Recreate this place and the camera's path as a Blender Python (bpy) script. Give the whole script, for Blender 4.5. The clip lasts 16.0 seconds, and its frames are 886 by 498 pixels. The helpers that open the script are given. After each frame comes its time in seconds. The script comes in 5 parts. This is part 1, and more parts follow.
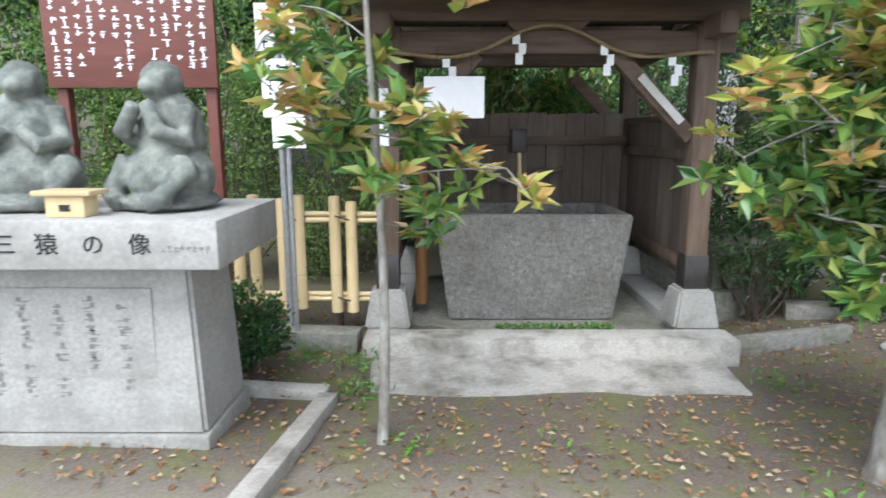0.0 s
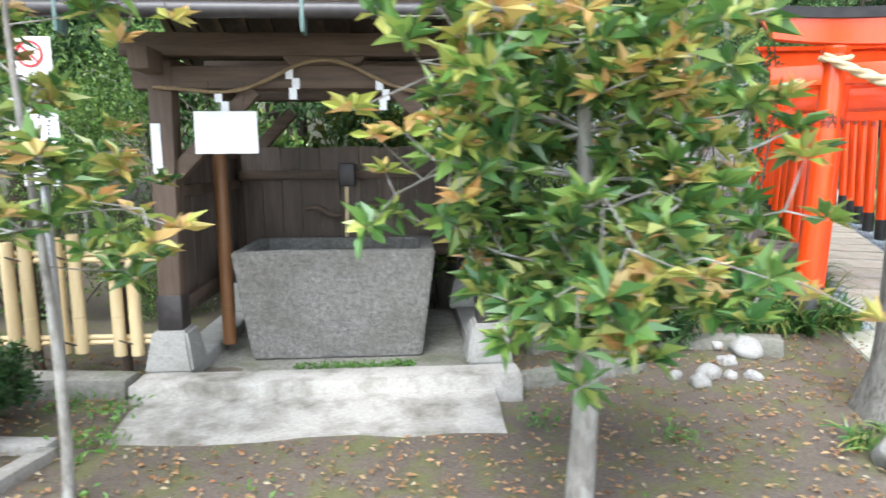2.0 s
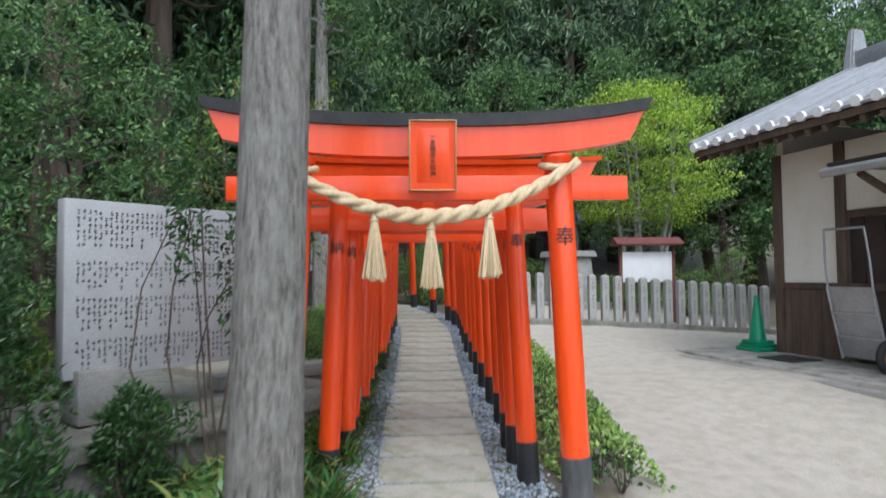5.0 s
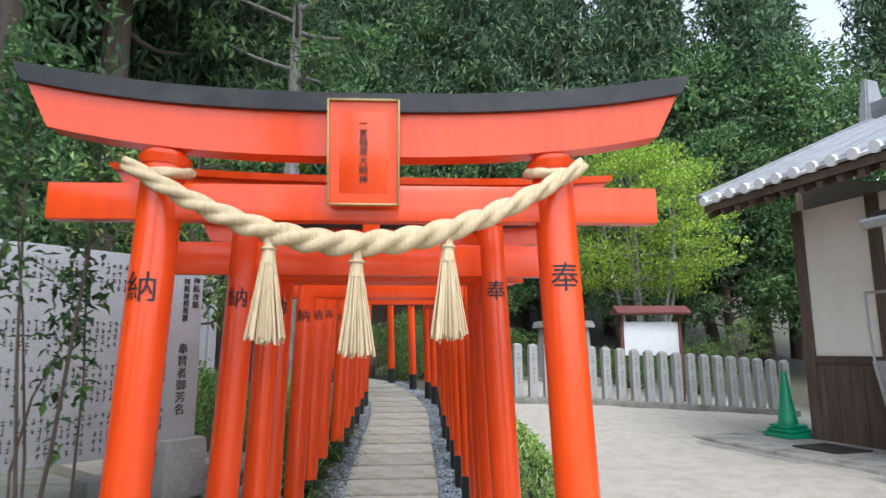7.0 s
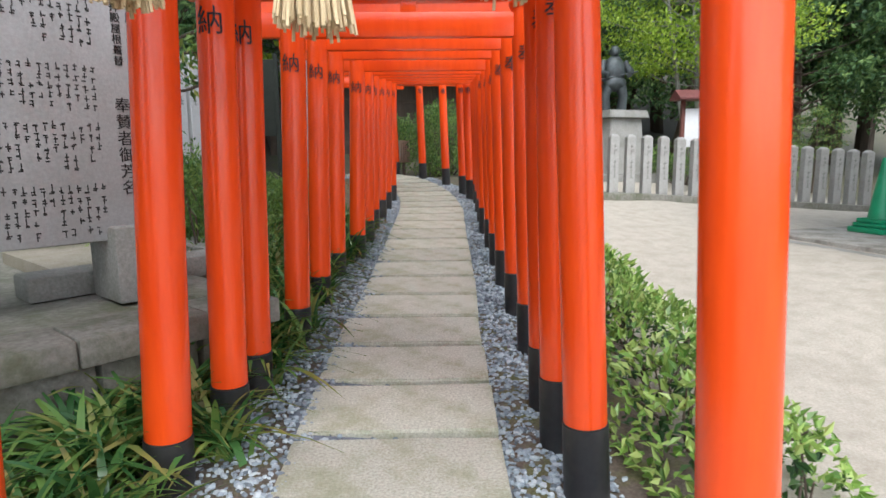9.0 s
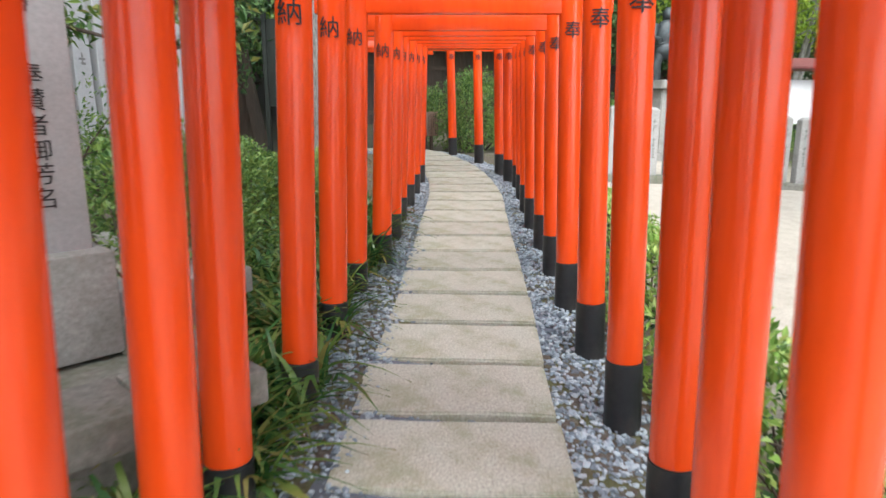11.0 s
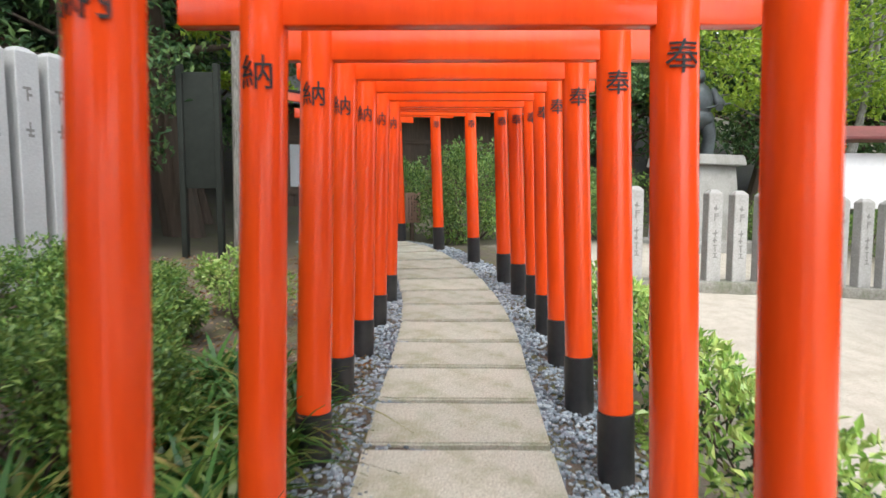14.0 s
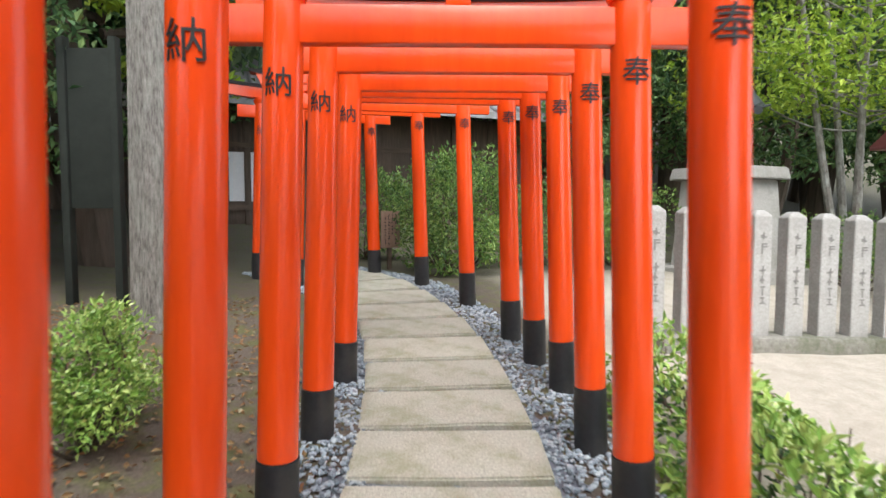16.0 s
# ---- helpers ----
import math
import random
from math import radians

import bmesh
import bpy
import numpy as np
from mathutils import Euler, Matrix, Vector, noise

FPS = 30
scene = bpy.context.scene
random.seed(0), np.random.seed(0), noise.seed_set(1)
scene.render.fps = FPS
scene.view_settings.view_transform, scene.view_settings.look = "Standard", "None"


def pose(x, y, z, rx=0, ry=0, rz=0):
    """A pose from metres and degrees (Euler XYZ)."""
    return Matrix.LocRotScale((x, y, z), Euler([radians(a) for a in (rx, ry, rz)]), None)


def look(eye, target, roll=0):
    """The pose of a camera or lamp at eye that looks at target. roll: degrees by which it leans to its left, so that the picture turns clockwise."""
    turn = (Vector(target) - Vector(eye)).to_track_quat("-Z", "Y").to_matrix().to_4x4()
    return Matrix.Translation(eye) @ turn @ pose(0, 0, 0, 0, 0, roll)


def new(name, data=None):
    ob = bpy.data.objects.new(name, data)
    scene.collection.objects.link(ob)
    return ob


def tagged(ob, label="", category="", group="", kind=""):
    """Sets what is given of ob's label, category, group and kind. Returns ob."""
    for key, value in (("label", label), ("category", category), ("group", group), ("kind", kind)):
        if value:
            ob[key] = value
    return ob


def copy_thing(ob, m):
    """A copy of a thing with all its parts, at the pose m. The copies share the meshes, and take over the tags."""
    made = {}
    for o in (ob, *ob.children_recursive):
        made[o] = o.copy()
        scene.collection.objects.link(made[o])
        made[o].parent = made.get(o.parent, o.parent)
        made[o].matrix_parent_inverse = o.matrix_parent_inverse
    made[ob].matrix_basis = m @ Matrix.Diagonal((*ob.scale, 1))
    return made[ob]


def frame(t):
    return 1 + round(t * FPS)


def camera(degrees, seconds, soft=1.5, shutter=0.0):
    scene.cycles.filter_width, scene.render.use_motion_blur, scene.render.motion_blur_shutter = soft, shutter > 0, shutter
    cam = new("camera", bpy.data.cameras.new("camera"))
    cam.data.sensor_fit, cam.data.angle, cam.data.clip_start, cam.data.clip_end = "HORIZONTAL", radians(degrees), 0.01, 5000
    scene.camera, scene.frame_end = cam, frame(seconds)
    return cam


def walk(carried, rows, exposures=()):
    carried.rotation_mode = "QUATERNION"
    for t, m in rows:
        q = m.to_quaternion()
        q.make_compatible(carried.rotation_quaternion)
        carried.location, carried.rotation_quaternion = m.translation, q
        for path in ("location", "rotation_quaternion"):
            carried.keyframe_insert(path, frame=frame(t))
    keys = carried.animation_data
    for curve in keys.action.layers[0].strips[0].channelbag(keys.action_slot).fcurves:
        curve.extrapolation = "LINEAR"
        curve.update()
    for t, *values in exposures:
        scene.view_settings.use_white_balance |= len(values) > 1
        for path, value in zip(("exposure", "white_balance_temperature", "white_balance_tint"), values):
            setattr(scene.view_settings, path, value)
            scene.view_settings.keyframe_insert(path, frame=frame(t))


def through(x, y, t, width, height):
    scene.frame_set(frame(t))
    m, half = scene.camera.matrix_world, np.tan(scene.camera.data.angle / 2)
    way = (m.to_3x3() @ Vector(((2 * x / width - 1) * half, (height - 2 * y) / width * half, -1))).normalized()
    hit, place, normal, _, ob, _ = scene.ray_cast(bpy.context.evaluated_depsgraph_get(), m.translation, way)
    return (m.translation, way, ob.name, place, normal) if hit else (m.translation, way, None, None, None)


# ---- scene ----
cam = camera(72.5, 16.0, 1.5, 0.5)
METRES, EYE, TILT, LEAN, TURN = 14.0, 1.35, 0.0, 0.0, 0.0
ROWS = [
    (0.0, 0.0, 0.0, 0.0, 0.25, -5.77, -2.46),
    (0.5, 0.0198, 0.0009, 0.0029, -1.34, -4.89, -2.08),
    (1.0, 0.0422, -0.0013, 0.0073, -2.0, -3.97, -2.0),
    (1.5, 0.0661, 0.008, 0.0068, -2.79, -3.31, -1.84),
    (2.0, 0.0987, 0.005, 0.0066, -3.54, -2.81, -1.7),
    (2.5, 0.1347, 0.0121, 0.0063, -6.24, -3.01, -1.56),
    (3.0, 0.1686, 0.0243, 0.0089, -16.35, -2.89, -0.65),
    (3.5, 0.2091, 0.0335, 0.0119, -22.72, -3.06, 0.28),
    (4.0, 0.2417, 0.0533, 0.0167, -24.95, -3.0, 0.42),
    (4.5, 0.271, 0.0634, 0.0269, -27.01, -0.22, 0.68),
    (5.0, 0.293, 0.0805, 0.0328, -28.69, 7.88, 0.71),
    (7.5, 0.3778, 0.1975, 0.0377, -29.35, 14.87, 0.45),
    (8.0, 0.3907, 0.2276, 0.0332, -28.37, 8.61, 0.69),
    (8.5, 0.4038, 0.2458, 0.0253, -27.14, -0.45, 0.63),
    (11.0, 0.4375, 0.3457, 0.045, -24.19, -6.41, -0.34),
    (11.5, 0.4572, 0.3792, 0.046, -24.1, -6.45, -0.14),
    (12.0, 0.4744, 0.417, 0.0551, -24.1, -5.9, -0.06),
    (12.5, 0.4858, 0.4515, 0.0631, -24.26, -5.24, -0.11),
    (13.0, 0.503, 0.4818, 0.0721, -24.47, -3.85, -0.24),
    (13.5, 0.5126, 0.5127, 0.0749, -24.92, 0.41, -0.16),
    (14.0, 0.5323, 0.5426, 0.0773, -25.29, 0.52, -0.13),
    (14.5, 0.5489, 0.5741, 0.083, -25.5, 0.8, -0.26),
    (15.0, 0.5598, 0.6059, 0.0887, -25.87, 1.09, -0.22),
    (15.5, 0.582, 0.6386, 0.0947, -26.37, 1.25, -0.11),
    (16.0, 0.5958, 0.6744, 0.0995, -26.67, 1.62, -0.14),
]
EXPOSURES = [(0.0, 1.62, 6050, 9), (1.0, 1.7, 6050, 9), (2.0, 2.1, 6050, 9), (3.0, 1.6, 6000, 9), (4.0, 1.0, 5950, 9), (5.0, 1.0, 5850, 9), (7.5, 1.3, 5900, 9), (8.5, 1.35, 6150, 9), (11.0, 1.8, 6300, 9), (12.5, 1.73, 6300, 9), (14.0, 1.7, 6450, 9), (16.0, 1.7, 6500, 10)]
# the line of rows above leans 5.5 degrees along the heading of the gates; this sets it plumb
HEADING, FALL, HINGE = (0.454, 0.891), math.tan(radians(5.5)), 4.3
PLUMB = Matrix.Translation((1.952, 3.831, 1.0)) @ Matrix.Rotation(radians(-5.5), 4, Vector((0.891, -0.454, 0))) @ Matrix.Translation((-1.952, -3.831, -1.0))
walk(cam, [(t, PLUMB @ pose(0, 0, EYE, TILT, LEAN, TURN) @ pose(METRES * x, METRES * y, METRES * z, 90 + pitch, roll, yaw)) for t, x, y, z, yaw, pitch, roll in ROWS],
     exposures=EXPOSURES)

# ---- light: a bright overcast sky ----
world = bpy.data.worlds.new("overcast_sky")
scene.world = world
world.use_nodes = True
wn, wl = world.node_tree.nodes, world.node_tree.links
sky = wn.new("ShaderNodeTexSky")
sky.sky_type, sky.sun_disc, sky.sun_elevation, sky.sun_rotation = "NISHITA", False, radians(55), radians(200)
sky.dust_density, sky.air_density = 1.0, 1.0
hsv = wn.new("ShaderNodeHueSaturation")
hsv.inputs["Saturation"].default_value = 0.35
wl.new(sky.outputs[0], hsv.inputs["Color"])
wl.new(hsv.outputs[0], wn["Background"].inputs[0])
wn["Background"].inputs[1].default_value = 0.15
sun = new("sun", bpy.data.lights.new("sun", "SUN"))
sun.data.energy, sun.data.angle, sun.data.color = 1.2, radians(40), (1.0, 0.97, 0.92)
sun.matrix_world = look((0, 0, 40), (0 + 40 * math.sin(radians(20)) * 0.7, 40 * math.cos(radians(20)) * 0.7, 0))

# ---- materials ----
def nodes_of(m):
    m.use_nodes = True
    return m.node_tree.nodes, m.node_tree.links, m.node_tree.nodes["Principled BSDF"]


def ramp(n, l, src, stops):
    r = n.new("ShaderNodeValToRGB")
    els = r.color_ramp.elements
    while len(els) < len(stops):
        els.new(0.5)
    for e, (p, c) in zip(els, stops):
        e.position, e.color = p, (*c, 1)
    l.new(src, r.inputs[0])
    return r.outputs[0]


def noise_of(n, l, scale, detail=6, stretch=(1, 1, 1), rough=0.6, coords="Object"):
    tc, mp, nz = n.new("ShaderNodeTexCoord"), n.new("ShaderNodeMapping"), n.new("ShaderNodeTexNoise")
    mp.inputs["Scale"].default_value = stretch
    nz.inputs["Scale"].default_value, nz.inputs["Detail"].default_value, nz.inputs["Roughness"].default_value = scale, detail, rough
    l.new(tc.outputs[coords], mp.inputs[0])
    l.new(mp.outputs[0], nz.inputs[0])
    return nz.outputs[0]


def mix(n, l, fac, a, b, mode="MIX"):
    m = n.new("ShaderNodeMix")
    m.data_type, m.blend_type = "RGBA", mode
    for sock, v in ((m.inputs[0], fac), (m.inputs[6], a), (m.inputs[7], b)):
        if isinstance(v, (int, float)):
            sock.default_value = v
        elif isinstance(v, tuple):
            sock.default_value = (*v, 1)
        else:
            l.new(v, sock)
    return m.outputs[2]


def bump(n, l, p, height, strength, distance=0.02):
    b = n.new("ShaderNodeBump")
    b.inputs["Strength"].default_value, b.inputs["Distance"].default_value = strength, distance
    l.new(height, b.inputs["Height"])
    l.new(b.outputs[0], p.inputs["Normal"])


def surface(name, dark, light, grain=30, stain=2.5, stain_colour=None, stain_amount=0.5, rough=0.8, relief=0.4, stretch=(1, 1, 1), metal=0.0, vary=0.0, coat=0.0, depth=0.01):
    """A solid surface: grain between two colours, larger stains over it, fine relief."""
    m = bpy.data.materials.new(name)
    n, l, p = nodes_of(m)
    fine = noise_of(n, l, grain, 8, stretch, 0.7)
    col = ramp(n, l, fine, [(0.3, dark), (0.7, light)])
    big = noise_of(n, l, stain, 5, stretch, 0.65)
    mask = ramp(n, l, big, [(0.45, (0, 0, 0)), (0.68, (stain_amount,) * 3)])
    col = mix(n, l, mask, col, stain_colour or tuple(c * 0.55 for c in dark))
    if vary:
        oi, mr = n.new("ShaderNodeObjectInfo"), n.new("ShaderNodeMapRange")
        mr.inputs[3].default_value, mr.inputs[4].default_value = 1 - vary, 1 + vary
        l.new(oi.outputs["Random"], mr.inputs[0])
        cc = n.new("ShaderNodeCombineColor")
        for k in range(3):
            l.new(mr.outputs[0], cc.inputs[k])
        col = mix(n, l, 1.0, col, cc.outputs[0], "MULTIPLY")
    l.new(col, p.inputs["Base Color"])
    p.inputs["Roughness"].default_value, p.inputs["Metallic"].default_value = rough, metal
    p.inputs["Coat Weight"].default_value = coat
    p.inputs["Coat Roughness"].default_value = 0.12
    bump(n, l, p, fine, relief, depth)
    return m


def leafy(name, colours, rough=0.45, through=0.25):
    """Leaves: each one takes its own tone; some light passes through them."""
    m = bpy.data.materials.new(name)
    n, l, p = nodes_of(m)
    geo = n.new("ShaderNodeNewGeometry")
    k = len(colours)
    col = ramp(n, l, geo.outputs["Random Per Island"], [(i / (k - 1), c) for i, c in enumerate(colours)])
    big = noise_of(n, l, 0.9, 3)
    tone = ramp(n, l, big, [(0.3, (0.62, 0.66, 0.6)), (0.7, (1.15, 1.12, 1.0))])
    col = mix(n, l, 1.0, col, tone, "MULTIPLY")
    l.new(col, p.inputs["Base Color"])
    p.inputs["Roughness"].default_value = rough
    tr, ms, out = n.new("ShaderNodeBsdfTranslucent"), n.new("ShaderNodeMixShader"), n["Material Output"]
    l.new(col, tr.inputs[0])
    ms.inputs[0].default_value = through
    l.new(p.outputs[0], ms.inputs[1])
    l.new(tr.outputs[0], ms.inputs[2])
    l.new(ms.outputs[0], out.inputs[0])
    return m


VERMILION = surface("vermilion_lacquer", (0.76, 0.060, 0.005), (0.87, 0.084, 0.008), 14, 2.2, (0.64, 0.048, 0.007), 0.6, 0.24, 0.06, (1, 1, 0.12), coat=0.1, vary=0.05)
BLACK_PAINT = surface("black_paint", (0.011, 0.011, 0.013), (0.022, 0.022, 0.024), 30, 5, (0.055, 0.05, 0.045), 0.5, 0.45, 0.15)
WORN_BLACK = surface("worn_black_base", (0.035, 0.037, 0.04), (0.075, 0.078, 0.08), 20, 4, (0.13, 0.12, 0.11), 0.6, 0.7, 0.3, (1, 1, 0.3))
INK = surface("ink", (0.006, 0.006, 0.006), (0.012, 0.012, 0.012), 40, 5, None, 0.2, 0.6, 0.05)
# flat grey strokes: the shade in carved letters is put into this colour
ENGRAVED = surface("painted_engraving_shade", (0.15, 0.148, 0.14), (0.24, 0.235, 0.22), 40, 5, None, 0.2, 0.9, 0.1)
CUT_INK = surface("worn_ink_in_cut_letters", (0.03, 0.03, 0.03), (0.08, 0.08, 0.08), 40, 5, None, 0.2, 0.9, 0.1)
TABLET = surface("polished_grey_tablet", (0.36, 0.365, 0.365), (0.48, 0.485, 0.485), 50, 1.5, (0.26, 0.26, 0.25), 0.4, 0.6, 0.15)
PEDESTAL = surface("weathered_pale_granite", (0.27, 0.265, 0.25), (0.42, 0.415, 0.395), 45, 2.2, (0.19, 0.185, 0.165), 0.6, 0.85, 0.35)
STONE = surface("grey_granite", (0.21, 0.205, 0.19), (0.38, 0.37, 0.345), 55, 2.2, (0.14, 0.14, 0.115), 0.55, 0.88, 0.5, vary=0.06)
TROUGH_STONE = surface("rough_trough_stone", (0.11, 0.107, 0.097), (0.31, 0.30, 0.275), 26, 2.6, (0.12, 0.112, 0.09), 0.6, 0.92, 1.0, depth=0.03)
PALE_STONE = surface("pale_stone", (0.42, 0.41, 0.38), (0.58, 0.57, 0.53), 60, 1.6, (0.30, 0.28, 0.24), 0.45, 0.8, 0.2)
CONCRETE = surface("worn_concrete", (0.29, 0.275, 0.245), (0.46, 0.44, 0.40), 45, 2.6, (0.12, 0.11, 0.085), 0.9, 0.9, 0.35)
SLAB = surface("path_slab_stone", (0.31, 0.305, 0.25), (0.70, 0.70, 0.59), 75, 3.5, (0.28, 0.29, 0.16), 0.8, 0.8, 0.9, vary=0.12)
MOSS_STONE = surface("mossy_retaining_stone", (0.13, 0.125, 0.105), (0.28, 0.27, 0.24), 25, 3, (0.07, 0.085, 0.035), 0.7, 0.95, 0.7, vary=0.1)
ROCK = surface("white_speckled_rock", (0.28, 0.275, 0.26), (0.60, 0.59, 0.56), 30, 6, (0.20, 0.19, 0.17), 0.6, 0.9, 1.0, depth=0.03)
PEBBLE = surface("blue_grey_gravel", (0.10, 0.115, 0.14), (0.24, 0.27, 0.32), 9, 1.5, (0.08, 0.085, 0.095), 0.5, 0.8, 0.3)
WOOD = surface("weathered_brown_wood", (0.055, 0.036, 0.024), (0.15, 0.105, 0.075), 14, 1.8, (0.04, 0.027, 0.02), 0.55, 0.75, 0.35, (1, 1, 0.1), vary=0.18)
PLANK = surface("weathered_plank", (0.075, 0.056, 0.042), (0.19, 0.15, 0.12), 16, 2, (0.05, 0.038, 0.03), 0.6, 0.8, 0.4, (1, 1, 0.12), vary=0.22)
BEAM = surface("weathered_beam", (0.06, 0.04, 0.027), (0.165, 0.115, 0.08), 14, 2, (0.042, 0.03, 0.022), 0.5, 0.78, 0.4, (0.1, 1, 1), vary=0.15)
BAMBOO = surface("pale_dry_bamboo", (0.50, 0.385, 0.20), (0.68, 0.55, 0.33), 12, 3, (0.36, 0.25, 0.12), 0.5, 0.45, 0.1, (1, 1, 0.15), vary=0.15)
DARK_BAMBOO = surface("brown_bamboo_pipe", (0.17, 0.075, 0.03), (0.27, 0.13, 0.05), 12, 3, None, 0.5, 0.4, 0.1, (1, 1, 0.1))
STRAW = surface("rice_straw", (0.50, 0.37, 0.20), (0.74, 0.60, 0.39), 60, 6, (0.45, 0.33, 0.17), 0.4, 0.85, 0.5, (1, 1, 0.2))
OLD_STRAW = surface("old_straw_rope", (0.16, 0.11, 0.055), (0.29, 0.21, 0.115), 60, 6, None, 0.4, 0.9, 0.5)
CORD = surface("black_hemp_cord", (0.02, 0.018, 0.015), (0.045, 0.04, 0.034), 50, 5, None, 0.3, 0.9, 0.3)
PAPER = surface("white_paper", (0.74, 0.75, 0.76), (0.82, 0.82, 0.82), 20, 3, (0.66, 0.66, 0.66), 0.4, 0.7, 0.05)
PLASTER = surface("cream_plaster", (0.66, 0.63, 0.56), (0.76, 0.73, 0.66), 25, 1.2, (0.52, 0.48, 0.41), 0.4, 0.9, 0.15)
TILE = surface("grey_roof_tile", (0.20, 0.205, 0.21), (0.33, 0.335, 0.345), 25, 3, (0.12, 0.12, 0.12), 0.5, 0.32, 0.2, vary=0.12)
WHITE_TILE = surface("pale_eave_plaster", (0.70, 0.71, 0.72), (0.80, 0.80, 0.80), 20, 3, (0.5, 0.5, 0.5), 0.4, 0.8, 0.2)
BROWN_BOARD = surface("brown_sign_board", (0.12, 0.035, 0.025), (0.17, 0.055, 0.04), 15, 2, None, 0.4, 0.6, 0.1, (0.2, 1, 1))
GOLD = surface("gilt_frame", (0.38, 0.27, 0.10), (0.50, 0.37, 0.16), 25, 4, None, 0.4, 0.45, 0.1, metal=0.5)
GREEN_PLASTIC = surface("green_cone_plastic", (0.005, 0.22, 0.10), (0.008, 0.28, 0.13), 12, 4, (0.006, 0.13, 0.065), 0.4, 0.4, 0.05)
BRONZE = surface("dark_bronze", (0.035, 0.042, 0.045), (0.08, 0.09, 0.095), 14, 3, (0.10, 0.13, 0.13), 0.5, 0.5, 0.3, metal=0.4)
STATUE = surface("lichen_grey_bronze_statue", (0.08, 0.092, 0.083), (0.27, 0.29, 0.255), 9, 4, (0.035, 0.038, 0.036), 0.85, 0.75, 0.6)
METAL = surface("galvanised_metal", (0.30, 0.31, 0.32), (0.44, 0.45, 0.46), 30, 5, (0.22, 0.2, 0.18), 0.4, 0.45, 0.1, metal=0.6)
GUTTER = surface("dark_brown_gutter", (0.025, 0.022, 0.022), (0.05, 0.044, 0.042), 20, 4, None, 0.4, 0.4, 0.05)
COPPER = surface("green_copper", (0.07, 0.13, 0.115), (0.14, 0.21, 0.19), 20, 4, None, 0.5, 0.6, 0.2)
RED_PAINT = surface("red_sign_ring", (0.62, 0.03, 0.03), (0.7, 0.04, 0.04), 20, 3, None, 0.2, 0.5, 0.02)
ROOF_RED = surface("red_brown_sheet_roof", (0.13, 0.035, 0.035), (0.19, 0.06, 0.055), 15, 3, None, 0.4, 0.5, 0.1)
RUBBER = surface("black_rubber", (0.015, 0.015, 0.016), (0.03, 0.03, 0.03), 30, 4, None, 0.4, 0.8, 0.2)
RUST = surface("rusty_rim", (0.20, 0.08, 0.035), (0.30, 0.13, 0.06), 25, 4, None, 0.5, 0.8, 0.3)
BARK = surface("grey_tree_bark", (0.05, 0.043, 0.036), (0.44, 0.41, 0.37), 48, 16, (0.42, 0.42, 0.365), 0.6, 0.95, 1.0, (1, 1, 0.2), depth=0.06)
PALE_BARK = surface("lichen_pale_bark", (0.11, 0.10, 0.085), (0.27, 0.25, 0.22), 22, 9, (0.46, 0.47, 0.43), 0.7, 0.95, 0.8, (1, 1, 0.4))
DARK_BARK = surface("dark_cedar_bark", (0.065, 0.045, 0.032), (0.14, 0.105, 0.08), 10, 2, (0.05, 0.05, 0.04), 0.5, 0.95, 0.9, (1, 1, 0.1), depth=0.03)
LAUREL = leafy("laurel_leaves", [(0.045, 0.12, 0.04), (0.08, 0.19, 0.05), (0.13, 0.25, 0.06), (0.22, 0.33, 0.08), (0.42, 0.42, 0.13)], 0.3)
YOUNG = leafy("young_laurel_leaves", [(0.20, 0.30, 0.06), (0.36, 0.40, 0.09), (0.48, 0.42, 0.13), (0.55, 0.30, 0.12), (0.62, 0.47, 0.24)], 0.4, 0.3)
HEDGE = leafy("bright_hedge_leaves", [(0.12, 0.25, 0.05), (0.24, 0.42, 0.09), (0.38, 0.55, 0.15), (0.54, 0.66, 0.25)], 0.35)
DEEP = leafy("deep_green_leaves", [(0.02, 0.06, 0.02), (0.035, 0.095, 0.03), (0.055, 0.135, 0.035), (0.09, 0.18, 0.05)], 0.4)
BUSH = leafy("azalea_leaves", [(0.05, 0.12, 0.035), (0.115, 0.235, 0.055), (0.20, 0.33, 0.08), (0.30, 0.42, 0.12)], 0.45)
STRAP = leafy("strap_leaves", [(0.035, 0.11, 0.04), (0.07, 0.18, 0.055), (0.12, 0.25, 0.07), (0.19, 0.30, 0.08), (0.36, 0.31, 0.12)], 0.25)
CEDAR = leafy("cedar_sprays", [(0.045, 0.095, 0.06), (0.08, 0.15, 0.09), (0.13, 0.21, 0.115), (0.19, 0.28, 0.14)], 0.7, 0.2)
FOREST = leafy("forest_leaves", [(0.045, 0.11, 0.05), (0.09, 0.19, 0.075), (0.15, 0.27, 0.10), (0.24, 0.36, 0.13)], 0.6)
MAPLE = leafy("yellow_green_maple_leaves", [(0.20, 0.34, 0.04), (0.30, 0.46, 0.055), (0.42, 0.57, 0.075), (0.52, 0.65, 0.11)], 0.5, 0.35)
LITTER = leafy("fallen_leaves", [(0.17, 0.08, 0.035), (0.28, 0.16, 0.08), (0.38, 0.27, 0.14), (0.30, 0.12, 0.05), (0.42, 0.38, 0.28)], 0.8, 0.1)
WEED = leafy("low_weed_leaves", [(0.06, 0.17, 0.03), (0.11, 0.25, 0.045), (0.17, 0.32, 0.07)], 0.5)


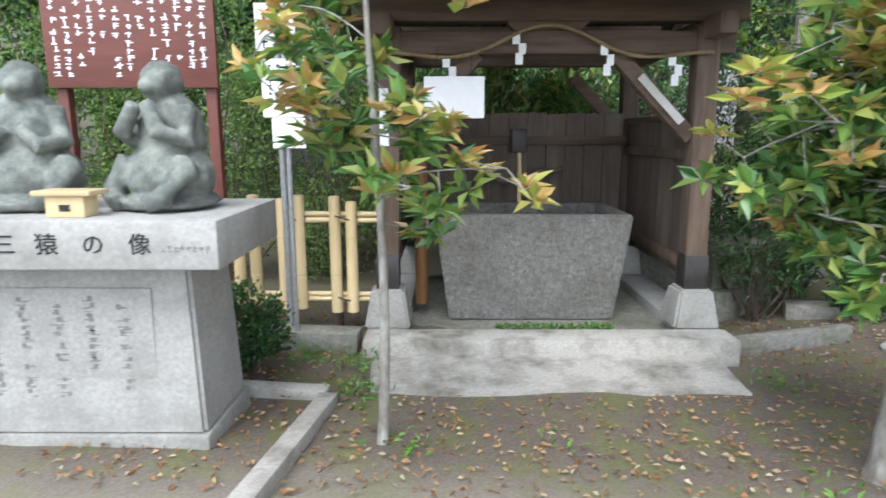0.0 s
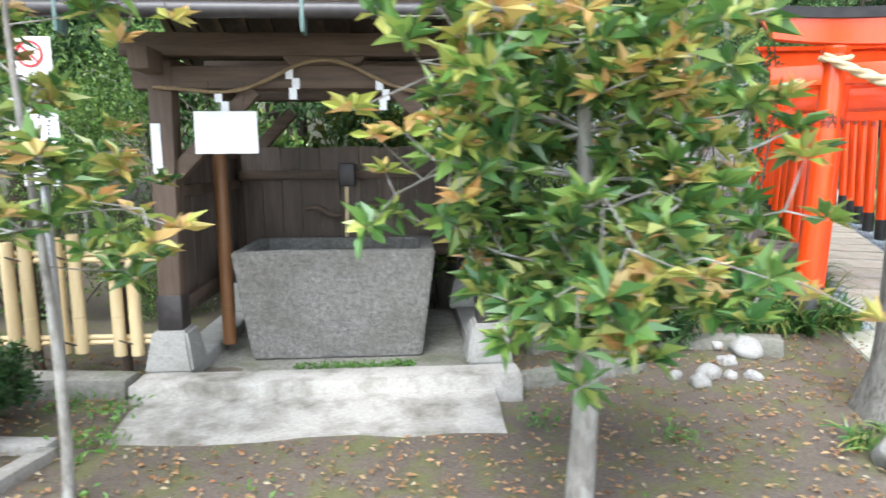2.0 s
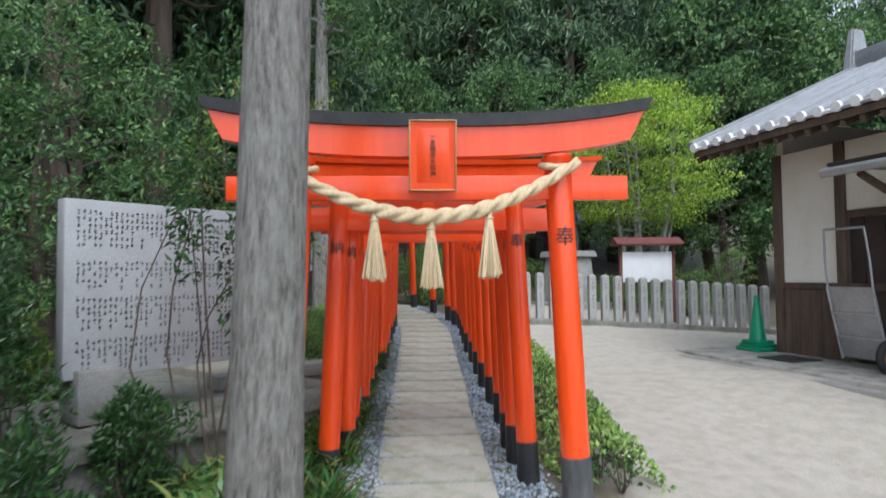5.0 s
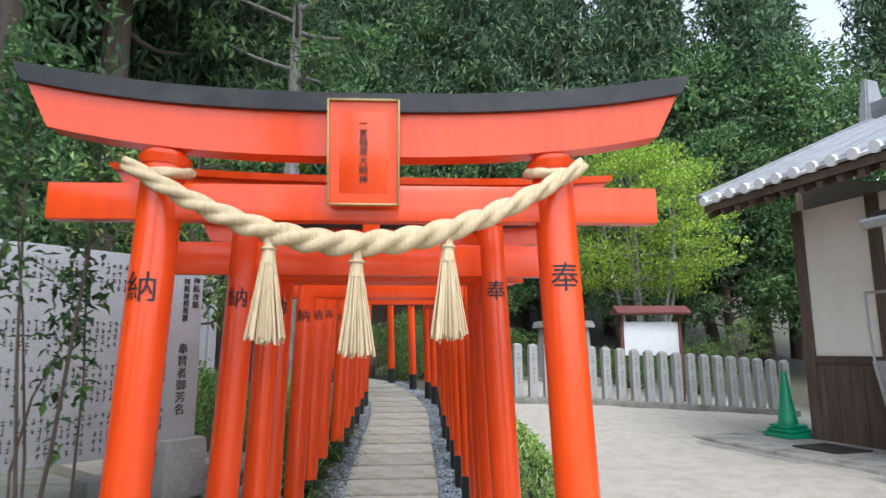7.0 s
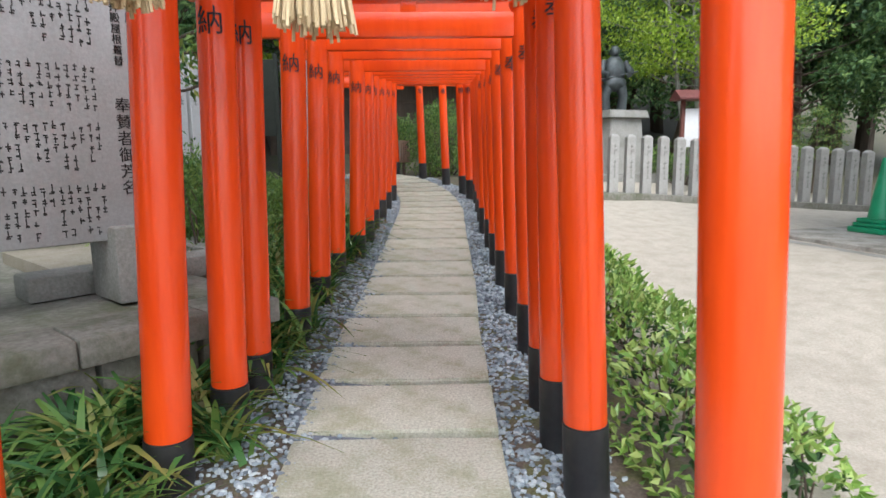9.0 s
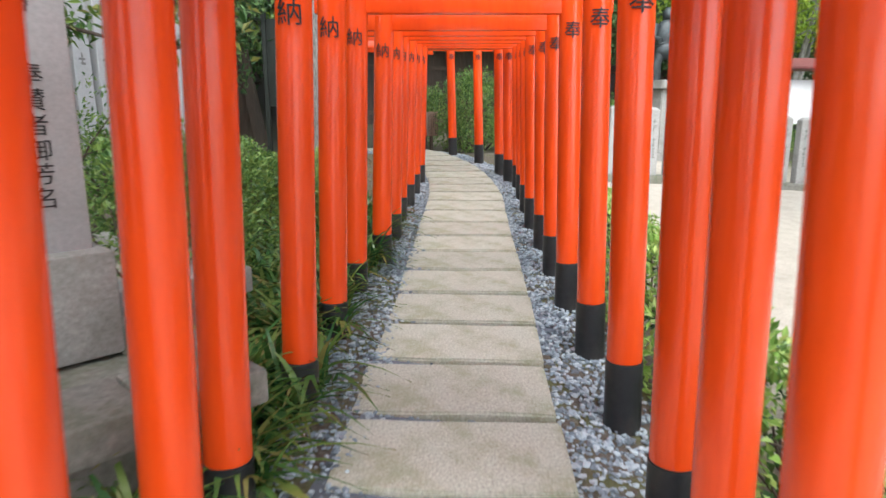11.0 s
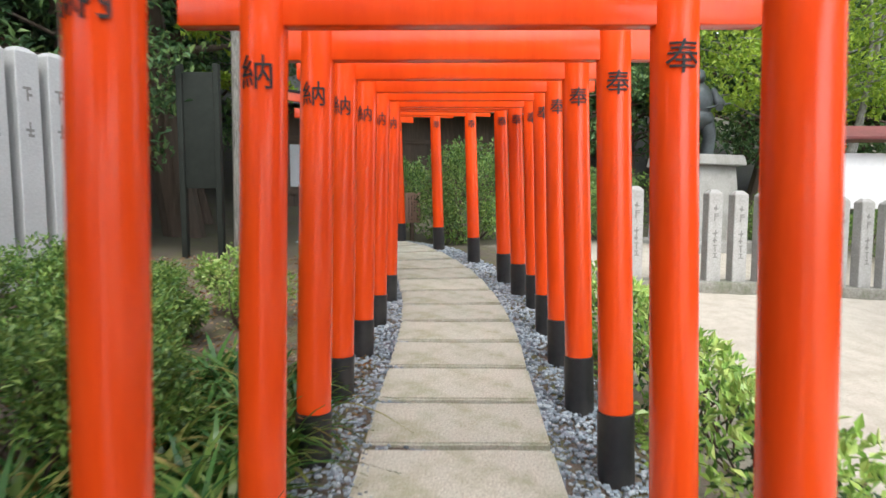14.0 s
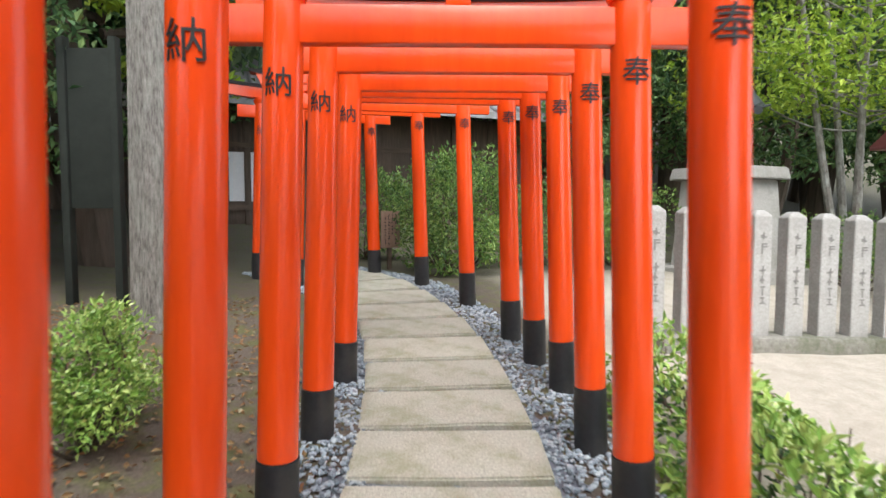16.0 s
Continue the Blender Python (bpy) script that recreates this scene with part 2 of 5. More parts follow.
def ground_material():
    m = bpy.data.materials.new("earth_moss_and_sand")
    n, l, p = nodes_of(m)
    tc, sep = n.new("ShaderNodeTexCoord"), n.new("ShaderNodeSeparateXYZ")
    l.new(tc.outputs["Object"], sep.inputs[0])
    fine, mid, big = noise_of(n, l, 60, 8, rough=0.75), noise_of(n, l, 5, 6), noise_of(n, l, 0.8, 5)
    soil = ramp(n, l, fine, [(0.25, (0.06, 0.045, 0.034)), (0.5, (0.12, 0.096, 0.075)), (0.75, (0.22, 0.19, 0.155))])
    moss = ramp(n, l, fine, [(0.3, (0.07, 0.08, 0.025)), (0.7, (0.17, 0.175, 0.06))])
    sand = ramp(n, l, fine, [(0.25, (0.32, 0.285, 0.23)), (0.7, (0.58, 0.53, 0.455))])
    sand = mix(n, l, ramp(n, l, mid, [(0.4, (0, 0, 0)), (0.75, (0.55,) * 3)]), sand, (0.27, 0.235, 0.18))
    soil = mix(n, l, ramp(n, l, mid, [(0.47, (0, 0, 0)), (0.62, (0.8,) * 3)]), soil, moss)

    def step(src, a, b):
        r = n.new("ShaderNodeMapRange")
        r.interpolation_type = "SMOOTHSTEP"
        r.inputs[1].default_value, r.inputs[2].default_value = a, b
        l.new(src, r.inputs[0])
        return r.outputs[0]

    def arith(op, a, b):
        q = n.new("ShaderNodeMath")
        q.operation = op
        for s, v in zip(q.inputs, (a, b)):
            if isinstance(v, (int, float)):
                s.default_value = v
            else:
                l.new(v, s)
        return q.outputs[0]
    # the sanded court lies beyond the line of the vermilion gates and in front of them
    wob = arith("MULTIPLY", arith("SUBTRACT", big, 0.5), 1.2)
    side = arith("ADD", arith("SUBTRACT", sep.outputs["X"], arith("MULTIPLY", sep.outputs["Y"], 0.42)), wob)
    court = arith("MULTIPLY", step(side, 5.6, 6.2), step(sep.outputs["Y"], 25.0, 16.0))
    front = arith("MULTIPLY", step(arith("ADD", arith("SUBTRACT", sep.outputs["X"], arith("MULTIPLY", sep.outputs["Y"], 0.8)), wob), 1.3, 2.6), step(sep.outputs["Y"], 5.0, 4.0))
    lane = arith("MULTIPLY", step(arith("ADD", sep.outputs["Y"], arith("MULTIPLY", wob, 0.6)), 3.1, 1.6), 0.75)
    fac = arith("MAXIMUM", arith("MAXIMUM", court, front), lane)
    far = arith("MAXIMUM", step(sep.outputs["Y"], 15.0, 18.0), step(sep.outputs["X"], 19.0, 22.0))
    col = mix(n, l, fac, soil, sand)
    col = mix(n, l, far, col, mix(n, l, 0.5, soil, (0.05, 0.055, 0.03)))
    l.new(col, p.inputs["Base Color"])
    p.inputs["Roughness"].default_value = 0.95
    bump(n, l, p, fine, 0.6, 0.02)
    return m


GROUND = ground_material()

# ---- shaping helpers ----
rng = np.random.default_rng(7)


def ease(v, a, b):
    v = np.clip((np.asarray(v, float) - a) / (b - a), 0, 1)
    return v * v * (3 - 2 * v)


def drop(x, y):
    """How far the plumbed ground lies above or below the leaning survey."""
    run = np.clip(HEADING[0] * np.asarray(x, float) + HEADING[1] * np.asarray(y, float), -3, 24)
    return -FALL * (np.maximum(run - HINGE, 0) + np.minimum(run - HINGE + 1.1, 0))


def low(x, y):
    return float(drop(x, y))


def ground_z(x, y):
    """Height of the ground: flat by the water pavilion, climbing along the gates, then the wooded hill."""
    up = np.interp(y, [-5, 3, 4.5, 5.3, 16.4, 22, 30, 70, 300], [0.05, 0.05, 0.3, 0.44, 2.45, 3.0, 5.0, 22.0, 40.0])
    flat = np.interp(y, [-5, 3, 4.5, 8, 14, 22, 30, 70, 300], [0.02, 0.05, 0.10, 0.2, 1.5, 2.8, 5.0, 22.0, 40.0])
    w = ease(x, 2.2, 4.4)
    court = np.clip(1.15 - up, 0, 1) * 0.55 * ease(x, 10.0, 13.5) * ease(y, 0, 4)
    return drop(x, y) + flat * (1 - w) + up * w + court + 0.03 * (np.clip(x, 8.8, 15) - 8.8) * ease(y, 4, 7)


def gz(x, y):
    return float(ground_z(x, y))


def link(name, bm, material, smooth=None):
    me = bpy.data.meshes.new(name)
    if isinstance(bm, tuple):
        me.from_pydata(bm[0], [], bm[1])
    else:
        bm.normal_update()
        bm.to_mesh(me)
        bm.free()
    me.materials.append(material)
    if smooth is not None:
        me.shade_smooth()
        me.set_sharp_from_angle(angle=radians(smooth))
    return new(name, me)


def part(name, bm, material, parent, label="", smooth=35):
    ob = link(name, bm, material, smooth)
    ob.parent = parent
    if isinstance(bm, tuple):
        tagged(ob, kind="stuff")
    return tagged(ob, label) if label else ob


def thing(name, label, category, group="", kind="", m=None):
    ob = new(name)
    ob.empty_display_size = 0.2
    if m is not None:
        ob.matrix_world = m
    return tagged(ob, label, category, group, kind)


def box(x0, x1, y0, y1, z0, z1, bev=0.0, bm=None):
    own = bm or bmesh.new()
    b = bmesh.new()
    bmesh.ops.create_cube(b, size=1.0)
    for v in b.verts:
        v.co = ((x0 + x1) / 2 + v.co.x * (x1 - x0), (y0 + y1) / 2 + v.co.y * (y1 - y0), (z0 + z1) / 2 + v.co.z * (z1 - z0))
    if bev:
        bmesh.ops.bevel(b, geom=b.edges[:], offset=bev, segments=2, affect="EDGES", profile=0.5)
    return join(own, b)


def join(own, b):
    me = bpy.data.meshes.new("tmp")
    b.to_mesh(me)
    b.free()
    own.from_mesh(me)
    bpy.data.meshes.remove(me)
    return own


def rod(p, q, r0, r1=None, seg=12, bm=None, rings=1, bev=0.0):
    """A round bar from p to q."""
    own = bm or bmesh.new()
    b = bmesh.new()
    p, q = Vector(p), Vector(q)
    d = q - p
    bmesh.ops.create_cone(b, cap_ends=True, segments=seg, radius1=r0, radius2=r0 if r1 is None else r1, depth=d.length)
    if bev:
        bmesh.ops.bevel(b, geom=[e for e in b.edges if abs(e.verts[0].co.z - e.verts[1].co.z) < 1e-5], offset=bev, segments=2, affect="EDGES")
    b.transform(Matrix.Translation((p + q) / 2) @ d.to_track_quat("Z", "Y").to_matrix().to_4x4())
    return join(own, b)


def bar(p, q, w, h, bev=0.0, bm=None):
    """A squared timber from p to q, w wide and h high."""
    b = box(-w / 2, w / 2, -h / 2, h / 2, 0, (Vector(q) - Vector(p)).length, bev)
    d = (Vector(q) - Vector(p)).normalized()
    x = d.cross(Vector((0, 0, 1)))
    x = x.normalized() if x.length > 1e-4 else Vector((1, 0, 0))
    y = d.cross(x)
    b.transform(Matrix.Translation(p) @ Matrix((x, y, d)).transposed().to_4x4())
    return join(bm, b) if bm else b


def tube(points, radii, seg=10, bm=None, twist=0.0, lobes=0, lobe=0.0):
    """A bent round form through points, with its own radius at each; lobes and twist make it a laid rope."""
    own = bm or bmesh.new()
    pts = [Vector(p) for p in points]
    rings = []
    ref = Vector((0.13, 0.31, 0.94))
    for i, p in enumerate(pts):
        d = (pts[min(i + 1, len(pts) - 1)] - pts[max(i - 1, 0)]).normalized()
        x = d.cross(ref).normalized()
        y = d.cross(x)
        ring = []
        for k in range(seg):
            a = 2 * math.pi * k / seg
            r = radii[i] * (1 - lobe * (1 - abs(math.cos(lobes / 2 * (a + twist * i)))) if lobes else 1)
            ring.append(own.verts.new(p + x * (r * math.cos(a)) + y * (r * math.sin(a))))
        rings.append(ring)
    for a, b in zip(rings, rings[1:]):
        for k in range(seg):
            own.faces.new((a[k], a[(k + 1) % seg], b[(k + 1) % seg], b[k]))
    own.faces.new(rings[0][::-1])
    own.faces.new(rings[-1])
    return own


def blob(centre, size, rough=0.15, freq=2.0, sub=3, bm=None, seed=0.0):
    own = bm or bmesh.new()
    b = bmesh.new()
    bmesh.ops.create_icosphere(b, subdivisions=sub, radius=1.0)
    for v in b.verts:
        k = 1 + rough * noise.noise(v.co * freq + Vector((seed, seed * 1.7, -seed)))
        v.co = Vector(centre) + Vector((v.co.x * size[0] * k, v.co.y * size[1] * k, v.co.z * size[2] * k))
    return join(own, b)


def frustum(x, y, z0, z1, a, b, bev=0.02, a2=None, b2=None):
    """A block with bottom half-width a (and a2 in y) and top half-width b (b2)."""
    bm = box(-1, 1, -1, 1, 0, 1, 0)
    for v in bm.verts:
        k, k2 = (b, b2 if b2 is not None else b) if v.co.z > 0.5 else (a, a2 if a2 is not None else a)
        v.co = (x + v.co.x * k, y + v.co.y * k2, z0 + v.co.z * (z1 - z0))
    if bev:
        bmesh.ops.bevel(bm, geom=bm.edges[:], offset=bev, segments=2, affect="EDGES")
    return bm


def leaf_cloud(centres, length, width, aim=None, spread=1.0, fold=0.25):
    """Many separate folded leaves. aim: a direction for each that its leaf leans to."""
    c = np.asarray(centres, float)
    n = len(c)
    d = rng.normal(size=(n, 3)) * spread
    if aim is not None:
        d = d + np.asarray(aim)
    d /= np.linalg.norm(d, axis=1)[:, None] + 1e-9
    s = np.cross(d, rng.normal(size=(n, 3)) * 0.6 + (0, 0, 1.0))
    s /= np.linalg.norm(s, axis=1)[:, None] + 1e-9
    up = np.cross(s, d)
    L = length * rng.uniform(0.65, 1.25, (n, 1))
    W = width * rng.uniform(0.7, 1.2, (n, 1)) * 0.5
    v = np.stack([c, c + d * L * 0.45 + s * W + up * W * fold * 2, c + d * L - up * L * 0.12, c + d * L * 0.45 - s * W + up * W * fold * 2], 1).reshape(-1, 3)
    i = np.arange(n)[:, None] * 4
    f = np.concatenate([i + [0, 1, 2], i + [0, 2, 3]], 1).reshape(-1, 3)
    return v.tolist(), f.tolist()


def in_ball(n, centre, size, shell=0.35):
    d = rng.normal(size=(n, 3))
    d /= np.linalg.norm(d, axis=1)[:, None]
    r = rng.uniform(shell, 1.0, (n, 1)) ** 0.6
    return np.asarray(centre) + d * r * np.asarray(size)


def lettering(text, size, vertical=False, depth=0.002):
    """Mesh of a piece of writing, centred, in the x-z plane, facing -y."""
    own = bmesh.new()
    rows = list(text) if vertical else [text]
    for i, row in enumerate(rows):
        cu = bpy.data.curves.new("writing", "FONT")
        cu.body, cu.size, cu.extrude, cu.align_x, cu.align_y, cu.resolution_u = row, size, depth, "CENTER", "CENTER", 2
        ob = bpy.data.objects.new("writing", cu)
        scene.collection.objects.link(ob)
        bpy.context.view_layer.update()
        me = bpy.data.meshes.new_from_object(ob.evaluated_get(bpy.context.evaluated_depsgraph_get()))
        b = bmesh.new()
        b.from_mesh(me)
        b.transform(Matrix.Translation((0, 0, ((len(rows) - 1) / 2 - i) * size * 1.05)) @ Matrix.Rotation(radians(90), 4, "X"))
        join(own, b)
        bpy.data.objects.remove(ob)
        bpy.data.curves.remove(cu)
        bpy.data.meshes.remove(me)
    return own


def glyph_rows(x0, x1, z0, z1, columns, rows, y, fill=0.6, gap=0.15):
    """Small strokes in columns, for writing too small to be read."""
    dx, dz = (x1 - x0) / columns, (z1 - z0) / rows
    quads, pts = [], []
    for c in range(columns):
        end = rows if rows < 4 or rng.random() < 0.6 else int(rows * rng.uniform(0.5, 1))
        for r in range(end):
            if rng.random() < gap:
                continue
            cx, cz = x0 + (c + 0.5) * dx, z1 - (r + 0.5) * dz
            for k in range(3):
                w, h = (dx * fill * rng.uniform(0.3, 0.5), dz * 0.07) if k < 2 else (dx * 0.07, dz * rng.uniform(0.25, 0.42))
                ox, oz = rng.uniform(-0.12, 0.12) * dx, rng.uniform(-0.3, 0.3) * dz
                b = len(pts)
                yy = y - 0.0006 * k
                pts += [(cx + ox - w, yy, cz + oz - h), (cx + ox + w, yy, cz + oz - h), (cx + ox + w, yy, cz + oz + h), (cx + ox - w, yy, cz + oz + h)]
                quads.append((b, b + 1, b + 2, b + 3))
    return pts, quads

# ---- ground ----
def ground():
    fine_x, fine_y = np.arange(-6, 22.01, 0.16), np.arange(-4, 24.01, 0.16)
    out = np.array([1, 2.5, 5, 9, 15, 25, 45, 90, 200, 500, 1500])
    xs = np.concatenate([-6 - out[::-1], fine_x, 22 + out])
    ys = np.concatenate([-4 - out[::-1], fine_y, 24 + out])
    X, Y = np.meshgrid(xs, ys)
    Z = ground_z(X, Y)
    near = (X > -6) & (X < 22) & (Y > -4) & (Y < 24)
    W = np.vectorize(lambda a, b: noise.noise(Vector((a * 1.1, b * 1.1, 0))) * 0.022 + noise.noise(Vector((a * 4, b * 4, 3))) * 0.010)(X, Y)
    Z = Z + np.where(near, W, 0)
    nx, ny = len(xs), len(ys)
    v = np.stack([X, Y, Z], -1).reshape(-1, 3)
    i = (np.arange(ny - 1)[:, None] * nx + np.arange(nx - 1)).reshape(-1, 1)
    f = np.concatenate([i, i + 1, i + nx + 1, i + nx], 1)
    ob = link("ground", (v.tolist(), f.tolist()), GROUND, 180)
    tagged(ob, "bare earth with moss patches passing into pale raked sand", "ground", kind="structure")


ground()

# ---- the vermilion gates ----
SPAN = (-1.37, 0.655)
RIGHT_FEET = [(7.40, 5.60), (7.54, 5.99), (7.72, 6.35), (8.12, 7.08), (8.47, 7.80), (8.83, 8.55), (9.17, 9.24), (9.53, 9.96), (9.87, 10.69),
              (10.25, 11.42), (10.61, 12.12), (11.00, 12.88), (11.15, 13.42), (11.32, 14.02), (11.56, 15.25), (11.50, 16.30), (11.25, 17.30)]
TURNS = [0] * 12 + [0.04, 0.09, 0.16, 0.26, 0.36]


def wrapped_glyph(char, size, r):
    bm = lettering(char, size, depth=0.0015)
    for k in range(-5, 6):
        x = k * size * 0.1
        bmesh.ops.bisect_plane(bm, geom=bm.verts[:] + bm.edges[:] + bm.faces[:], plane_co=(x, 0, 0), plane_no=(1, 0, 0))
    for v in bm.verts:
        a, rr = v.co.x / r, r + 0.0015 - v.co.y
        v.co = (rr * math.sin(a), -rr * math.cos(a), v.co.z)
    return bm


def gate(span, r, char_z, nuki, kasagi, over_n, over_k, base_h, black_top, rise, group, batter=0.03, cap=None):
    """A gate with its right foot at the origin; the left one lies span metres along -x."""
    g = thing("torii_gate", "vermilion lacquered wooden torii gate with black feet beside stone path", "torii gate", group)
    for x, char, lean in ((0, "奉", -batter), (-span, "納", batter)):
        top = kasagi[0] + 0.02

        def at(z, x=x, lean=lean):
            return (x + lean * z, 0, z)
        pillar = part("pillar", rod(at(base_h), at(top), r * 1.02, r * 0.95, 28), VERMILION, g)
        part("black_foot", rod(at(-0.25), at(base_h), r * 1.1, r * 1.08, 28, bev=0.006), WORN_BLACK if rise > 0.1 else BLACK_PAINT, pillar, "black painted foot")
        part("collar", rod(at(top - 0.075), at(top - 0.025), r * 1.0, r * 1.22, 28, bev=0.008), VERMILION, pillar)
        bm = wrapped_glyph(char, r * 1.45, r * 0.99)
        bm.transform(Matrix.Translation(at(char_z if x == 0 else char_z - 0.05)))
        part("painted_character", bm, INK, pillar, "black brush-painted character", 30)
    part("tie_beam", box(-span - over_n, over_n, -r * 0.42, r * 0.42, nuki[0], nuki[1], 0.006), VERMILION, g)
    part("centre_strut", box(-span / 2 - r * 0.6, -span / 2 + r * 0.6, -r * 0.4, r * 0.4, nuki[1] - 0.004, kasagi[0] + 0.01, 0.004), VERMILION, g)

    def lintel(z0, z1, w, ext, name, mat):
        bm, n = bmesh.new(), 24
        half = span / 2 + ext
        rings = []
        for i in range(n + 1):
            s = -1 + 2 * i / n
            x, lift = -span / 2 + s * half, rise * abs(s) ** 2.6
            slant = 0.5 * (z1 - z0) * (1 if s > 0 else -1) if i in (0, n) else 0
            rings.append([bm.verts.new((x + (slant if zz == z1 else 0), yy, zz + lift)) for yy, zz in ((-w, z0), (w, z0), (w * 1.12, z1), (-w * 1.12, z1))])
        for a, b in zip(rings, rings[1:]):
            for k in range(4):
                bm.faces.new((a[k], a[(k + 1) % 4], b[(k + 1) % 4], b[k]))
        bm.faces.new(rings[0][::-1])
        bm.faces.new(rings[-1])
        bmesh.ops.recalc_face_normals(bm, faces=bm.faces[:])
        return part(name, bm, mat, g)

    mid = kasagi[1] - black_top
    lintel(kasagi[0], mid, r * 0.62, over_k, "lower_lintel", VERMILION)
    lintel(mid, kasagi[1], r * 1.0, over_k + 0.12, "cap_lintel", cap or BLACK_PAINT)
    return g


def place_gate(g, foot, turn=0.0):
    a = math.atan2(-SPAN[1], -SPAN[0]) + turn
    g.matrix_world = Matrix.Translation((foot[0], foot[1], gz(*foot))) @ Matrix.Rotation(a, 4, "Z")
    return a


span = math.hypot(*SPAN)
small = gate(span, 0.083, 1.93, (2.05, 2.20), (2.27, 2.44), 0.22, 0.34, 0.36, 0.035, 0.05, "row of small vermilion gates")
wide = gate(span + 0.09, 0.083, 1.99, (2.11, 2.26), (2.33, 2.50), 0.22, 0.34, 0.36, 0.035, 0.05, "row of small vermilion gates")
place_gate(small, RIGHT_FEET[7])
place_gate(wide, RIGHT_FEET[3], 0.02)
for i, (foot, turn) in enumerate(zip(RIGHT_FEET, TURNS)):
    if i in (0, 3, 7):
        continue
    a = math.atan2(-SPAN[1], -SPAN[0]) + turn + (0.02 if i < 6 else 0)
    tall = 1.04 if i < 3 else 1.0
    copy_thing(wide if i < 6 else small, Matrix.Translation((foot[0], foot[1], gz(*foot))) @ Matrix.Rotation(a, 4, "Z") @ Matrix.Diagonal((1, 1, tall, 1)))
middle = gate(span + 0.24, 0.09, 2.12, (2.22, 2.42), (2.60, 2.84), 0.33, 0.56, 0.36, 0.04, 0.05, "row of small vermilion gates", 0.045, VERMILION)
place_gate(middle, RIGHT_FEET[0], 0.04)
BIG_FOOT, BIG_SPAN = (7.20, 4.71), 2.18
big = gate(BIG_SPAN, 0.105, 2.17, (2.46, 2.64), (2.78, 3.09), 0.40, 0.42, 0.56, 0.09, 0.13, "", 0.045)
tagged(big, "large vermilion torii gate with curved black-capped lintel and worn feet", "torii gate")
place_gate(big, BIG_FOOT, math.atan2(-0.44, 0.90) - math.atan2(-SPAN[1], -SPAN[0]))
BIG = big.matrix_world.copy()


def name_plaque():
    p = thing("name_plaque", "vermilion name plaque with gilt frame hung on the large gate", "plaque", m=BIG @ pose(-BIG_SPAN / 2 + 0.02, -0.15, 2.77, 9, 0, 0) @ Matrix.Diagonal((0.84, 1, 0.82, 1)))
    part("board", box(-0.192, 0.192, -0.012, 0.012, -0.298, 0.298), VERMILION, p)
    for x0, x1, z0, z1 in ((-0.205, -0.192, -0.31, 0.31), (0.192, 0.205, -0.31, 0.31), (-0.191, 0.191, 0.297, 0.31), (-0.191, 0.191, -0.31, -0.297)):
        part("frame_rail", box(x0, x1, -0.035, 0.02, z0, z1, 0.006), GOLD, p, "gilt edged frame rail")
    bm = frustum(0, 0, 0.0, 0.024, 0.165, 0.11, 0.002, 0.27, 0.21)
    bm.transform(Matrix.Rotation(radians(90), 4, "X"))
    part("inner_panel", bm, VERMILION, p)
    t = lettering("一言稲荷大明神", 0.052, True)
    t.transform(Matrix.Translation((0, -0.027, 0)))
    part("writing", t, INK, p, "black column of characters", 30)


name_plaque()


def big_rope():
    t = thing("straw_rope", "thick twisted straw rope slung between the gate pillars", "rope", m=BIG)
    n = 120
    x0, x1, z0, z1, sag = 0.0, -BIG_SPAN, 2.73, 2.71, 0.40
    pts, rad = [], []
    for i in range(n + 1):
        s = i / n
        pts.append((x0 + (x1 - x0) * s, -0.15 - 0.05 * math.sin(math.pi * s), z0 + (z1 - z0) * s - sag * 4 * s * (1 - s) * (0.9 + 0.1 * math.sin(math.pi * s))))
        rad.append(0.038 + 0.026 * math.sin(math.pi * s))
    part("rope_body", tube(pts, rad, 36, twist=0.27, lobes=3, lobe=0.55), STRAW, t, smooth=60)
    for x, z in ((0.0, 2.72), (-BIG_SPAN, 2.70)):
        ring = [(x + (0.126 if x else -0.126) + 0.118 * math.cos(a), 0.118 * math.sin(a), z + 0.03 * math.sin(a)) for a in np.linspace(0, 2 * math.pi, 40)]
        part("pillar_loop", tube(ring, [0.03] * 40, 12, twist=0.3, lobes=3, lobe=0.35), STRAW, t, smooth=60)
    for s in (0.31, 0.5, 0.69):
        k = int(s * n)
        x, y, z = pts[k]
        tassel(t, x, y, z - rad[k] + 0.01)


def tassel(t, x, y, z):
    sub = part("tassel", rod((x, y, z + 0.02), (x, y, z - 0.10), 0.022, 0.035, 14), STRAW, t, "straw tassel with loose cut ends")
    ring = [(x + 0.031 * math.cos(a), y + 0.031 * math.sin(a), z - 0.03) for a in np.linspace(0, 2 * math.pi, 16)]
    part("binding", tube(ring, [0.007] * 16, 6), STRAW, sub)
    bm = bmesh.new()
    for k in range(130):
        a, q = rng.uniform(0, 2 * math.pi), math.sqrt(rng.random())
        top = (x + 0.03 * q * math.cos(a), y + 0.03 * q * math.sin(a), z - 0.08)
        b = 0.085 * q + rng.normal() * 0.006
        low = (x + b * math.cos(a), y + b * math.sin(a), z - 0.44 + rng.normal() * 0.012)
        rod(top, low, 0.004, 0.0045, 4, bm)
    tagged(part("straw_skirt", bm, STRAW, sub, smooth=None), kind="stuff")


big_rope()

# ---- slab path ----
PATH = [(6.30, 5.25), (6.78, 6.25), (7.28, 7.29), (7.91, 8.49), (8.67, 10.01), (9.43, 11.54), (9.80, 12.25), (10.22, 13.25), (10.55, 14.3), (10.74, 15.2), (10.82, 16.2), (10.70, 17.2), (10.4, 18.4)]


